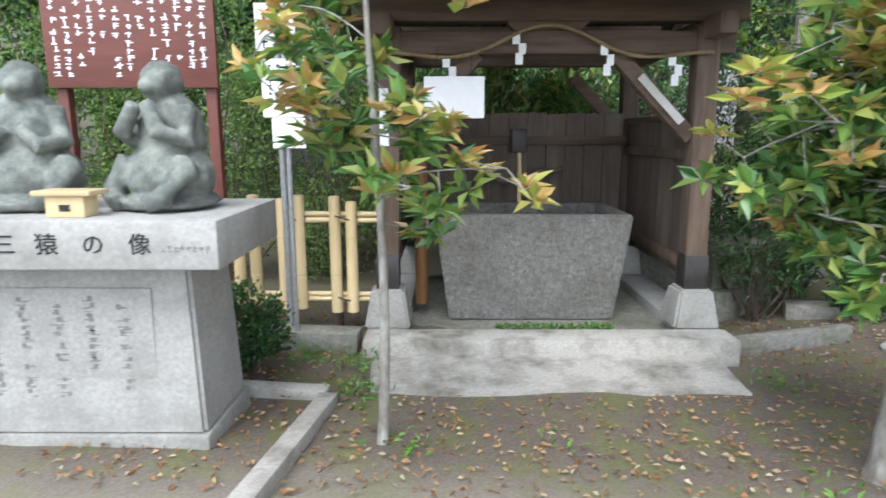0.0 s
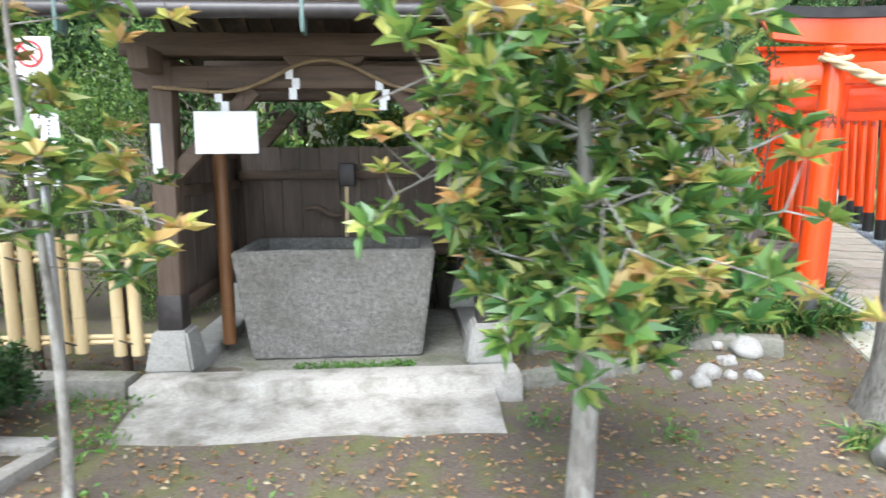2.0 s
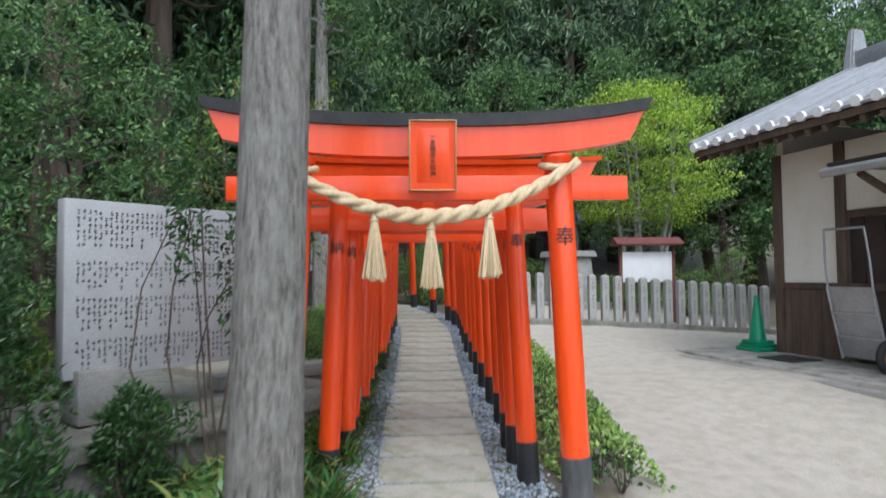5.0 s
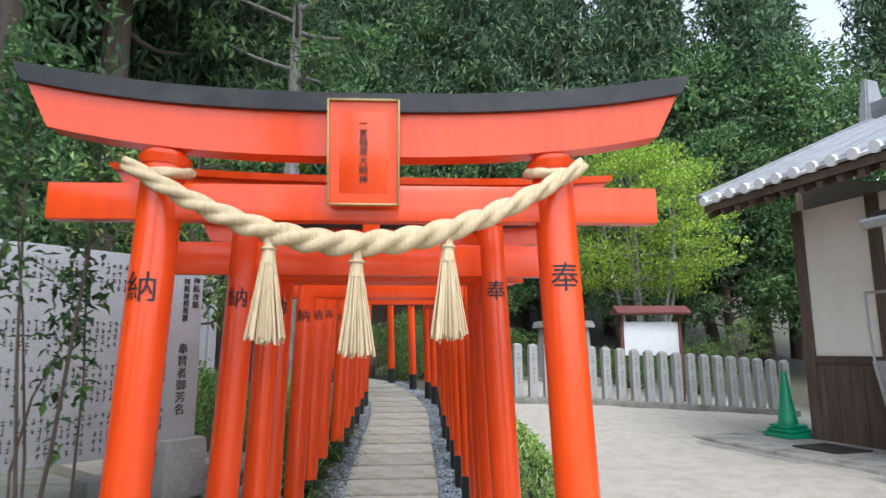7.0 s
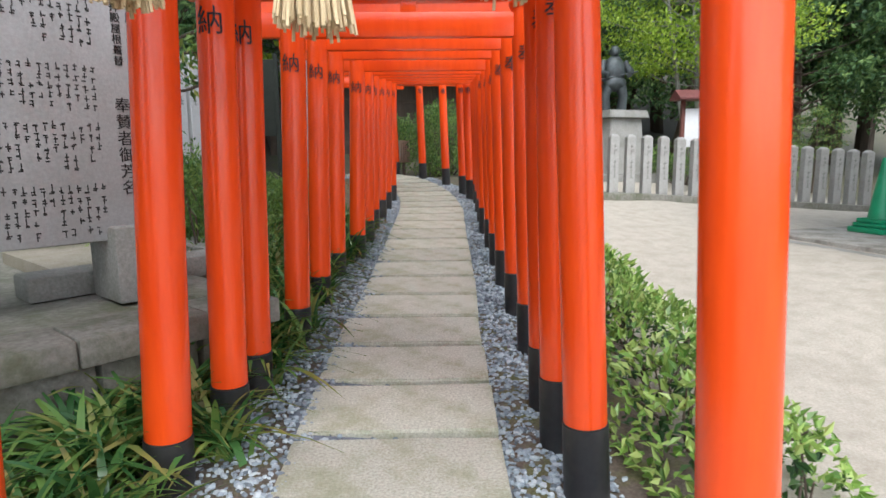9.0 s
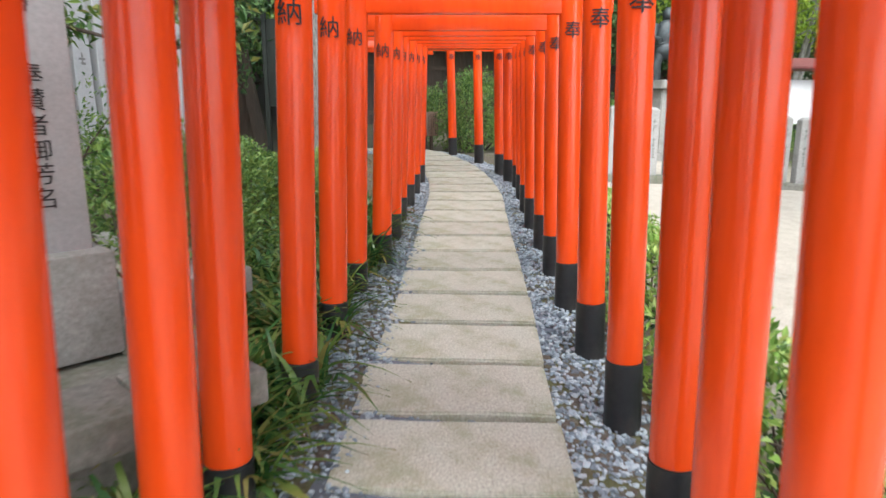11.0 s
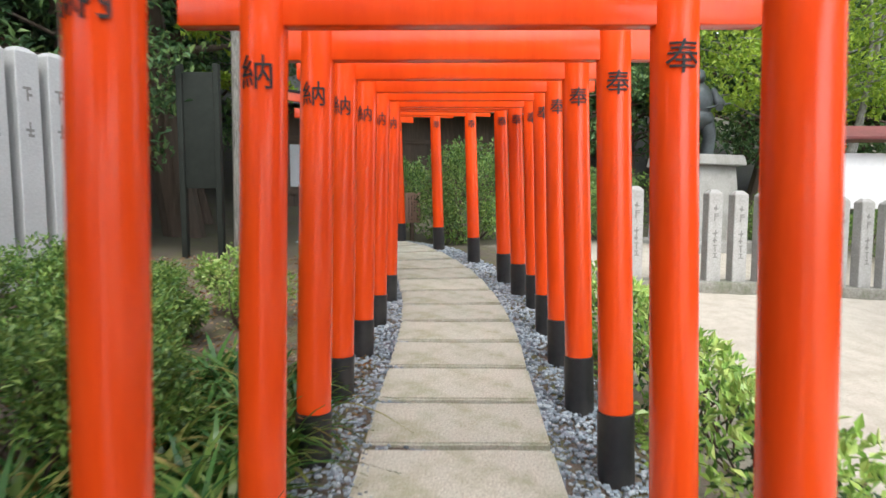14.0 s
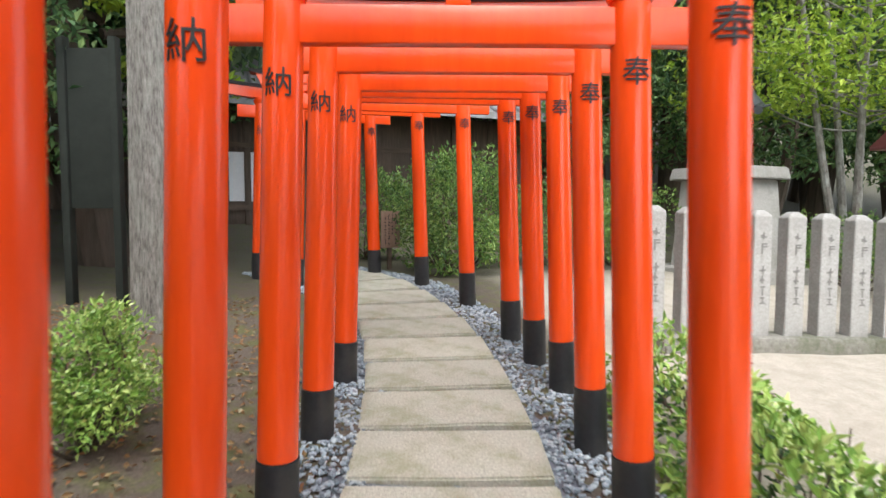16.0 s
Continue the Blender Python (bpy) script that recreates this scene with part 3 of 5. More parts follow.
def along(points, pitch):
    """Places at even steps along a bent line, with the heading there."""
    p = np.array(points)
    seg = np.hypot(*np.diff(p, axis=0).T)
    s = np.concatenate([[0], np.cumsum(seg)])
    out = []
    for d in np.arange(0, s[-1], pitch):
        a, b = [np.interp(d, s, p[:, k]) for k in (0, 1)]
        a2, b2 = [np.interp(min(d + 0.6, s[-1]), s, p[:, k]) for k in (0, 1)]
        a1, b1 = [np.interp(max(d - 0.6, 0), s, p[:, k]) for k in (0, 1)]
        out.append((float(a), float(b), math.atan2(b2 - b1, a2 - a1)))
    return out


def slope_pose(x, y, heading, lift):
    dx, dy = math.cos(heading), math.sin(heading)
    rise = (gz(x + dx * 0.3, y + dy * 0.3) - gz(x - dx * 0.3, y - dy * 0.3)) / 0.6
    return Matrix.Translation((x, y, gz(x, y) + lift)) @ Matrix.Rotation(heading - math.pi / 2, 4, "Z") @ Matrix.Rotation(math.atan(rise), 4, "X")


def gravel_bed():
    v, f = [], []
    st = along(PATH, 0.2)
    for x, y, h in st:
        nx, ny = -math.sin(h), math.cos(h)
        for off in (0.86, 0.4, 0.0, -0.5, -1.0):
            px, py = x + nx * off, y + ny * off
            v.append((px, py, gz(px, py) + (0.005 if abs(off) < 0.8 else -0.03)))
    for i in range(len(st) - 1):
        for k in range(4):
            a = i * 5 + k
            f.append((a, a + 5, a + 6, a + 1))
    bed = link("gravel_bed", (v, f), PEBBLE, 180)
    tagged(bed, "blue-grey crushed gravel lining both sides of the path", "gravel", kind="stuff")
    b0 = bmesh.new()
    bmesh.ops.create_icosphere(b0, subdivisions=1, radius=1.0)
    base = np.array([q.co[:] for q in b0.verts])
    faces = np.array([[q.index for q in fc.verts] for fc in b0.faces])
    b0.free()
    n = 24000
    idx = rng.integers(0, len(st), n)
    P = np.array(st)[idx]
    side = rng.random(n)
    off = np.where(side < 0.62, rng.uniform(-0.98, -0.40, n), rng.uniform(0.40, 0.84, n))
    mid = rng.random(n) < 0.12
    off = np.where(mid, rng.uniform(-0.5, 0.5, n), off)
    px = P[:, 0] - np.sin(P[:, 2]) * off + np.cos(P[:, 2]) * rng.uniform(-0.15, 0.15, n)
    py = P[:, 1] + np.cos(P[:, 2]) * off + np.sin(P[:, 2]) * rng.uniform(-0.15, 0.15, n)
    size = rng.uniform(0.009, 0.021, (n, 1, 1)) * rng.uniform(0.6, 1.3, (n, 1, 3))
    q = base[None] * size * rng.uniform(0.75, 1.2, (n, 12, 1))
    a = rng.uniform(0, 6.28, n)
    rx = q[:, :, 0] * np.cos(a)[:, None] - q[:, :, 1] * np.sin(a)[:, None]
    ry = q[:, :, 0] * np.sin(a)[:, None] + q[:, :, 1] * np.cos(a)[:, None]
    z = ground_z(px, py) + 0.010
    V = np.stack([rx + px[:, None], ry + py[:, None], q[:, :, 2] * 0.7 + z[:, None]], -1).reshape(-1, 3)
    F = (faces[None] + np.arange(n)[:, None, None] * 12).reshape(-1, 3)
    loose = link("gravel", (V.tolist(), F.tolist()), GRAVEL)
    tagged(loose, "loose blue-grey angular gravel stones", "gravel", kind="stuff")


def gravel_material():
    m = leafy("loose_gravel", [(0.11, 0.13, 0.165), (0.25, 0.30, 0.38), (0.37, 0.43, 0.53), (0.50, 0.56, 0.65)], 0.75, 0.0)
    return m


GRAVEL = gravel_material()
gravel_bed()


def slab_mesh(w, d, h, seed):
    bm = box(-w / 2, w / 2, 0, d, -h, 0, 0)
    bmesh.ops.subdivide_edges(bm, edges=[e for e in bm.edges if abs(e.verts[0].co.x - e.verts[1].co.x) > 0.1], cuts=5)
    for v in bm.verts:
        q = Vector((v.co.x * 3, v.co.y * 3, seed * 7.1))
        v.co += Vector((noise.noise(q) * 0.012, noise.noise(q + Vector((5, 0, 0))) * 0.014, noise.noise(q + Vector((0, 9, 0))) * 0.004))
    bmesh.ops.bevel(bm, geom=[e for e in bm.edges if e.calc_face_angle(0) > 0.8], offset=0.012, segments=2, affect="EDGES")
    me = bpy.data.meshes.new("path_slab")
    bm.to_mesh(me)
    bm.free()
    me.materials.append(SLAB)
    return me


def slab_path():
    t = thing("path", "path of weathered grey stone slabs laid in blue gravel", "path", kind="structure")
    kinds = [slab_mesh(1.0, 0.522, 0.12, k) for k in range(5)]
    for i, (x, y, h) in enumerate(along(PATH, 0.583)[:-1]):
        ob = new("path_slab", kinds[i % 5])
        ob.parent = t
        ob.matrix_world = slope_pose(x, y, h + rng.normal() * 0.008, 0.055)
    apron = [(5.40, 4.62, 0.93), (6.37, 4.27, 1.05)]
    for x, y, w in apron:
        me = slab_mesh(w, 0.98, 0.1, x)
        ob = new("apron_slab", me)
        ob.parent = t
        ob.matrix_world = slope_pose(x + w * 0.28, y - w * 0.1, math.atan2(1.5, 0.52), 0.05)


slab_path()

# ---- the water pavilion ----
def pavilion():
    t = thing("water_pavilion", "open timber water pavilion with tiled roof over stone basin", "pavilion", m=pose(0, 0, low(0.8, 4.9)))
    # stone footing and floor
    part("sill_stone", box(-0.62, 2.26, 4.42, 4.72, -0.1, 0.27, 0.02), CONCRETE, t, "worn front sill")
    part("side_sill", box(-0.62, -0.30, 4.722, 7.1, -0.1, 0.25, 0.02), STONE, t)
    part("side_sill", box(1.94, 2.26, 4.722, 7.1, -0.1, 0.25, 0.02), STONE, t)
    part("floor", box(-0.299, 1.939, 4.722, 7.1, -0.1, 0.15), MOSS_STONE, t, "dark mottled floor")
    bm = box(-0.50, 2.03, 3.80, 4.43, -0.06, 0.17, 0)
    bmesh.ops.subdivide_edges(bm, edges=bm.edges[:], cuts=7, use_grid_fill=True)
    for v in bm.verts:
        q = Vector((v.co.x * 2.3, v.co.y * 2.3, v.co.z * 2))
        f = max(0.0, (4.42 - v.co.y) / 0.6)
        v.co.y += noise.noise(q) * 0.07 * f
        v.co.x += noise.noise(q + Vector((3, 7, 1))) * 0.05
        v.co.z += noise.noise(q * 2) * 0.012 - 0.03 * f
    part("step", bm, CONCRETE, t, "broken-edged pale concrete step", 40)
    for x in (-0.46, 2.06):
        for y in (4.96, 6.92):
            part("footing", frustum(x, y, 0.24, 0.56, 0.19, 0.135, 0.02), STONE, t, "tapered stone footing")
            post = part("post", bar((x, y, 0.55), (x * 0.97 + 0.03, y, 2.62), 0.175, 0.175, 0.012), WOOD, t)
            part("metal_shoe", box(x - 0.094, x + 0.094, y - 0.094, y + 0.094, 0.56, 0.84, 0.004), GUTTER, post, "dark metal post shoe")
    for y in (4.96, 6.92):
        up = 0.0 if y < 6 else 0.12
        part("beam", bar((-0.62, y, 2.50 + up), (2.24, y, 2.50 + up), 0.15, 0.17, 0.012), BEAM, t)
        part("upper_beam", bar((-0.70, y, 2.74 + up), (2.32, y, 2.74 + up), 0.17, 0.17, 0.012), BEAM, t)
        part("bearing_block", frustum(0.8, y, 2.585, 2.66, 0.25, 0.32, 0.01, 0.06, 0.07), BEAM, t)
    for x in (-0.45, 2.05):
        part("side_beam", bar((x, 4.6, 2.60), (x, 7.3, 2.60), 0.14, 0.16, 0.012), WOOD, t)
    for x, s in ((-0.36, 1), (1.96, -1)):
        part("brace", bar((x, 4.96, 1.78), (x + s * 0.62, 4.96, 2.42), 0.10, 0.12, 0.008), BEAM, t, "diagonal brace with a strip of pale paper")
        part("brace", bar((x, 6.92, 1.85), (x + s * 0.55, 6.92, 2.42), 0.10, 0.12, 0.008), BEAM, t)
    part("paper_strip", bar((1.86, 4.886, 1.90), (1.52, 4.886, 2.25), 0.006, 0.06), PALE_STONE, t, "faded paper votive strip")
    part("paper_strip", box(-0.50, -0.43, 4.862, 4.868, 1.72, 2.16), PAPER, t, "vertical paper votive strip")
    # boarded back and sides
    n = 11
    for i in range(n):
        x0 = -0.34 + i * 2.28 / n
        part("back_plank", box(x0 + 0.003, x0 + 2.28 / n - 0.003, 6.76 + rng.uniform(0, 0.008), 6.785, 0.85, 1.76), PLANK, t, smooth=None)
        part("back_plank", box(x0 + 0.003, x0 + 2.28 / n - 0.003, 6.74 + rng.uniform(0, 0.008), 6.765, 1.76, 2.03 + rng.uniform(-0.015, 0.015)), PLANK, t, smooth=None)
    part("rail", box(-0.36, 1.96, 6.70, 6.738, 1.70, 1.79, 0.006), BEAM, t)
    part("rail", box(-0.36, 1.96, 6.70, 6.758, 0.86, 0.98, 0.006), BEAM, t)
    for x, s in ((-0.45, 1), (2.05, -1)):
        for i in range(9):
            y0 = 5.06 + i * 0.197
            part("side_plank", box(x - 0.012, x + 0.012 + rng.uniform(0, 0.006), y0 + 0.003, y0 + 0.194, 0.62, 1.92), PLANK, t, smooth=None)
        part("side_rail", box(min(x + s * 0.02, x + s * 0.06), max(x + s * 0.02, x + s * 0.06), 5.05, 6.84, 1.60, 1.69, 0.005), WOOD, t)
        part("side_rail", box(min(x + s * 0.02, x + s * 0.06), max(x + s * 0.02, x + s * 0.06), 5.05, 6.84, 0.70, 0.79, 0.005), WOOD, t)
        part("side_cap", box(x - 0.05, x + 0.05, 5.05, 6.84, 1.92, 1.98, 0.008), WOOD, t)
    # roof: rafters, boarding, tiles and gutter
    ridge_y, ridge_z, eave_z = 5.94, 3.75, 2.86
    for s, y_e in ((1, 4.18), (-1, 7.70)):
        for i in range(15):
            x = -1.0 + i * 0.258
            part("rafter", bar((x, y_e + 0.06 * s, eave_z - 0.02), (x, ridge_y, ridge_z - 0.08), 0.055, 0.07), WOOD, t, smooth=None)
        deck = bmesh.new()
        for z in (0.05, 0.075):
            for x in (-1.12, 2.76):
                deck.verts.new((x, y_e, eave_z + z))
                deck.verts.new((x, ridge_y, ridge_z + z))
        bmesh.ops.convex_hull(deck, input=deck.verts[:])
        part("roof_boarding", deck, PLANK, t, smooth=None)
        d = Vector((0, ridge_y - y_e, ridge_z - eave_z))
        for i in range(15):
            x = -1.08 + i * 0.272
            p = Vector((x, y_e - 0.05 * s, eave_z + 0.11))
            roll = part("tile_roll", rod(p, p + d, 0.062, 0.062, 14), TILE, t)
            part("end_disc", rod(p - d.normalized() * 0.02, p + d.normalized() * 0.012, 0.073, 0.073, 20, bev=0.008), TILE, roll, "round eave tile end")
            pan = bmesh.new()
            rows = []
            for k in range(7):
                a = -1 + k / 3
                rows.append([pan.verts.new(Vector((x + 0.136 + a * 0.10, y_e - 0.04 * s, eave_z + 0.055 + 0.035 * a * a)) + d * q + Vector((0, 0, dz))) for q, dz in ((0, 0), (1, 0), (1, 0.02), (0, 0.02))])
            for u, w in zip(rows, rows[1:]):
                for k in range(4):
                    pan.faces.new((u[k], u[(k + 1) % 4], w[(k + 1) % 4], w[k]))
            pan.faces.new(rows[0])
            pan.faces.new(rows[-1][::-1])
            part("tile_pan", pan, TILE, t)
    part("ridge", box(-1.15, 2.8, ridge_y - 0.12, ridge_y + 0.12, ridge_z + 0.05, ridge_z + 0.3, 0.04), TILE, t)
    part("gutter", rod((-1.15, 4.12, 2.80), (2.8, 4.12, 2.80), 0.05, 0.05, 16), GUTTER, t, "dark metal gutter")
    for x in (-0.7, 0.78, 2.3):
        part("gutter_hook", box(x - 0.012, x + 0.012, 4.07, 4.20, 2.66, 2.86, 0.004), COPPER, t, "green copper gutter hook")
    part("fascia", box(-1.12, 2.76, 4.20, 4.235, 2.78, 2.90), WOOD, t)


pavilion()


def basin():
    t = thing("stone_basin", "rough-hewn grey stone water basin with tapered sides", "basin", m=pose(0, 0, low(0.8, 4.9)))
    cx, y0, y1, zb, zt = 0.785, 5.24, 6.30, 0.15, 1.12
    bm = frustum(cx, (y0 + y1) / 2, zb, zt, 0.74, 0.865, 0, (y1 - y0) / 2 - 0.08, (y1 - y0) / 2)
    top = max(bm.faces, key=lambda f: f.calc_center_median().z)
    bmesh.ops.inset_region(bm, faces=[top], thickness=0.17)
    inner = top
    r = bmesh.ops.extrude_face_region(bm, geom=[inner])
    for v in [q for q in r["geom"] if isinstance(q, bmesh.types.BMVert)]:
        v.co.z -= 0.4
    bmesh.ops.delete(bm, geom=[inner], context="FACES_ONLY")
    bmesh.ops.bevel(bm, geom=[e for e in bm.edges if e.calc_face_angle(0) > 0.5], offset=0.018, segments=2, affect="EDGES")
    bmesh.ops.subdivide_edges(bm, edges=[e for e in bm.edges if e.calc_length() > 0.25], cuts=8, use_grid_fill=True)
    bmesh.ops.triangulate(bm, faces=[f for f in bm.faces if len(f.verts) > 4])
    bm.normal_update()
    for v in bm.verts:
        v.co += v.normal * (noise.noise(v.co * 6) * 0.008 + noise.noise(v.co * 18) * 0.004)
    part("basin_body", bm, TROUGH_STONE, t, smooth=50)
    part("water", box(cx - 0.68, cx + 0.68, y0 + 0.18, y1 - 0.18, 0.85, 0.98), WATER, t, "dark still water")


WATER = surface("dark_water", (0.012, 0.013, 0.011), (0.02, 0.02, 0.017), 4, 2, None, 0.2, 0.05, 0.02)
basin()


def spout():
    t = thing("water_spout", "bamboo water spout with dark box over basin", "spout", m=pose(0, 0, low(0.8, 4.9)))
    part("spout_box", box(0.71, 0.87, 6.52, 6.70, 1.62, 1.86, 0.01), GUTTER, t)
    part("post_pipe", rod((0.79, 6.4, 1.0), (0.79, 6.5, 1.62), 0.022, 0.022, 12), BAMBOO, t)
    for a, b in (((0.35, 6.62, 1.38), (0.72, 6.6, 1.33)), ((0.88, 6.6, 1.36), (1.28, 6.6, 1.47))):
        bm = tube([Vector(a).lerp(Vector(b), s) + Vector((0, 0, 0.03 * math.sin(6 * s))) for s in np.linspace(0, 1, 10)], [0.022 + 0.012 * math.sin(3 * s) for s in np.linspace(0, 1, 10)], 10)
        part("dragon_branch", bm, BEAM, t)
    q = thing("bamboo_downpipe", "brown bamboo pipe standing inside the pavilion", "pipe", m=pose(0, 0, low(0.8, 4.9)))
    part("pipe", rod((-0.21, 5.55, 0.25), (-0.21, 5.55, 2.16), 0.06, 0.055, 20), DARK_BAMBOO, q)
    for z in (0.6, 1.15, 1.7):
        part("node_ring", rod((-0.21, 5.55, z - 0.012), (-0.21, 5.55, z + 0.012), 0.064, 0.064, 20, bev=0.005), DARK_BAMBOO, q)
    part("top_plug", rod((-0.21, 5.55, 2.16), (-0.21, 5.55, 2.26), 0.025, 0.025, 12), BAMBOO, q)


spout()


def pavilion_rope():
    t = thing("paper_streamer_rope", "thin old straw rope with white zigzag paper streamers", "rope", m=pose(0, 0, low(0.8, 4.9)))
    pts = []
    for i in range(61):
        s = i / 60
        x = -0.45 + 2.5 * s
        z = 2.42 + 0.20 * math.exp(-((s - 0.5) / 0.2) ** 2) - 0.06 * math.sin(2 * math.pi * s) ** 2
        pts.append((x, 4.84, z))
    part("rope_strand", tube(pts, [0.016] * 61, 10, twist=0.5, lobes=2, lobe=0.25), OLD_STRAW, t)
    for x in (0.02, 0.55, 1.22, 1.74):
        z = np.interp(x, [p[0] for p in pts], [p[2] for p in pts])
        bm = bmesh.new()
        for k in range(3):
            ox = 0.035 * (k % 2) + 0.012 * k
            box(x + ox - 0.028, x + ox + 0.028, 4.835 - 0.004 * k, 4.837 - 0.004 * k, z - 0.075 * (k + 1), z - 0.07 * k, 0, bm)
        part("paper_streamer", bm, PAPER, t, "white folded paper streamer", None)
    s = thing("hanging_notice", "blank white notice board hung by cord under the beam", "notice board", m=pose(0, 0, low(0.8, 4.9)))
    part("panel", box(-0.15, 0.31, 4.775, 4.79, 1.93, 2.24, 0.004), PAPER, s)
    for x in (-0.05, 0.21):
        part("cord", rod((x, 4.785, 2.235), (x, 4.845, 2.46), 0.003, 0.003, 6), CORD, s)


pavilion_rope()


# ---- monkey statues on their pedestal ----
def pedestal():
    t = thing("statue_pedestal", "pale granite pedestal with thick slab top and carved inscription", "pedestal", m=pose(0, 0, low(-1.6, 3.0) + 0.1))
    part("body", frustum(-2.35, 3.22, 0.02, 0.94, 1.14, 1.10, 0.02, 0.30, 0.27), PEDESTAL, t)
    part("plinth", box(-3.52, -1.19, 2.90, 3.55, -0.25, 0.03, 0.02), STONE, t)
    part("top_slab", box(-3.75, -1.0, 2.70, 3.66, 0.94, 1.17, 0.015), PEDESTAL, t)
    bm = box(-3.30, -1.44, 2.930, 2.945, 0.16, 0.80, 0.004)
    part("inscription_panel", bm, PEDESTAL, t)
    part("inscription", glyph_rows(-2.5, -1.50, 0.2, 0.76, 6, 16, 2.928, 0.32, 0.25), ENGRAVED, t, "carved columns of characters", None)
    for x, char in ((-1.96, "三"), (-1.77, "猿"), (-1.56, "の"), (-1.35, "像")):
        tx = lettering(char, 0.105)
        tx.transform(Matrix.Translation((x, 2.697, 1.055)))
        part("carved_character", tx, INK, t, "carved dark character", 30)
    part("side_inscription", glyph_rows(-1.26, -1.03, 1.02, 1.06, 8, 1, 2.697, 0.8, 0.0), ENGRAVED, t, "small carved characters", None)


pedestal()


def monkey(x, y, z, turn, lean):
    bm = bmesh.new()
    blob((0, 0, 0.20), (0.30, 0.22, 0.24), 0.12, 2.5, 3, bm, 1)
    blob((0, 0.03, 0.46), (0.23, 0.17, 0.26), 0.12, 2.5, 3, bm, 2)
    blob((0.02, -0.03, 0.76), (0.115, 0.125, 0.125), 0.14, 3, 3, bm, 3)
    blob((0.02, -0.13, 0.73), (0.06, 0.06, 0.05), 0.1, 3, 2, bm, 4)
    for s in (-1, 1):
        tube([(0.17 * s, 0.0, 0.60), (0.24 * s, -0.08, 0.42), (0.15 * s, -0.20, 0.36 + 0.12 * lean), (0.05 * s, -0.18, 0.45 + 0.2 * lean)], [0.07, 0.065, 0.055, 0.045], 12, bm)
        tube([(0.12 * s, 0.05, 0.14), (0.26 * s, -0.14, 0.26), (0.22 * s, -0.26, 0.10), (0.12 * s, -0.30, 0.06)], [0.10, 0.085, 0.065, 0.055], 12, bm)
    blob((0, -0.02, 0.05), (0.31, 0.30, 0.065), 0.2, 2.5, 3, bm, 9)
    ob = link("monkey_statue", bm, STATUE, 60)
    md = ob.modifiers.new("fuse", "REMESH")
    md.mode, md.voxel_size, md.use_smooth_shade = "VOXEL", 0.014, True
    ob.matrix_world = pose(x, y, z, 0, 0, turn) @ Matrix.Diagonal((0.82, 0.82, 0.84, 1))
    tagged(ob, "lichen-stained seated monkey statue on granite pedestal", "statue", "monkey statues")


monkey(-2.10, 3.15, 1.265 + low(-1.6, 3.0), 8, 0.2)
monkey(-1.40, 3.18, 1.265 + low(-1.6, 3.0), -25, 0.9)
monkey(-2.85, 3.15, 1.265 + low(-1.6, 3.0), 10, 0.5)


def offering_box():
    t = thing("offering_box", "small pale wooden offering box on the pedestal", "offering box", m=pose(-1.72, 2.84, 1.27 + low(-1.6, 3.0)))
    part("body", box(-0.09, 0.09, -0.06, 0.06, 0, 0.10, 0.006), BAMBOO, t)
    part("lid", box(-0.135, 0.135, -0.085, 0.085, 0.101, 0.125, 0.005), BAMBOO, t)
    part("slot", box(-0.025, 0.025, -0.063, -0.0595, 0.03, 0.06), INK, t)


offering_box()


def kerb(points, w, h, mat, name="kerb_stone", label="low grey concrete kerb edging bare earth", lift=0.0):
    t = thing(name, label, "kerb", kind="structure")
    for a, b in zip(points, points[1:]):
        za, zb = gz(*a), gz(*b)
        part("kerb_length", bar((*a, za + lift), (*b, zb + lift), w, h, 0.012), mat, t)


kerb([(-0.72, 3.62), (-0.95, 1.2)], 0.12, 0.14, CONCRETE)
kerb([(-0.74, 3.70), (-1.35, 3.72)], 0.12, 0.14, CONCRETE)
kerb([(2.28, 4.72), (3.35, 4.85)], 0.10, 0.20, MOSS_STONE, lift=0.03)
kerb([(3.2, 5.55), (4.6, 4.95)], 0.22, 0.2, MOSS_STONE, lift=0.04)
kerb([(-0.66, 4.6), (-2.6, 4.75)], 0.22, 0.22, MOSS_STONE, lift=0.04)


# ---- bamboo fence ----
def bamboo_fence():
    t = thing("bamboo_fence", "pale bamboo lattice fence tied with black cord", "fence", m=pose(0, 0, low(-1.2, 5.0)))
    y = 5.0
    for i in range(7):
        x = -0.76 - i * 0.40 - (i % 2) * 0.03
        for k in range(2):
            xx = x - k * 0.135
            pole = part("bamboo_pole", rod((xx, y - 0.045, 0.30 + 0.03 * (i % 3)), (xx, y - 0.045, 1.25 + rng.uniform(-0.03, 0.04)), 0.049, 0.046, 14, bev=0.004), BAMBOO, t)
            for z in (0.62, 0.93):
                part("node_ring", rod((xx, y - 0.045, z), (xx, y - 0.045, z + 0.010), 0.0505, 0.0505, 14), BAMBOO, pole)
        for z in (1.10, 0.42):
            ring = [(x - 0.068 + 0.115 * math.cos(a), y - 0.025 + 0.07 * math.sin(a), z + 0.02 * math.sin(2 * a)) for a in np.linspace(0, 2 * math.pi, 14)]
            part("cord_knot", tube(ring, [0.007] * 14, 5), CORD, t)
    for z in (1.12, 1.07, 0.44, 0.40):
        part("bamboo_rail", rod((-0.55, y, z), (-3.3, y, z + 0.02), 0.023, 0.025, 12), BAMBOO, t)
    for x in (-0.9, -1.6, -2.4):
        part("support_post", rod((x, y + 0.06, 0.0), (x, y + 0.06, 1.27), 0.04, 0.04, 12), WOOD, t, "dark wooden support post")


bamboo_fence()


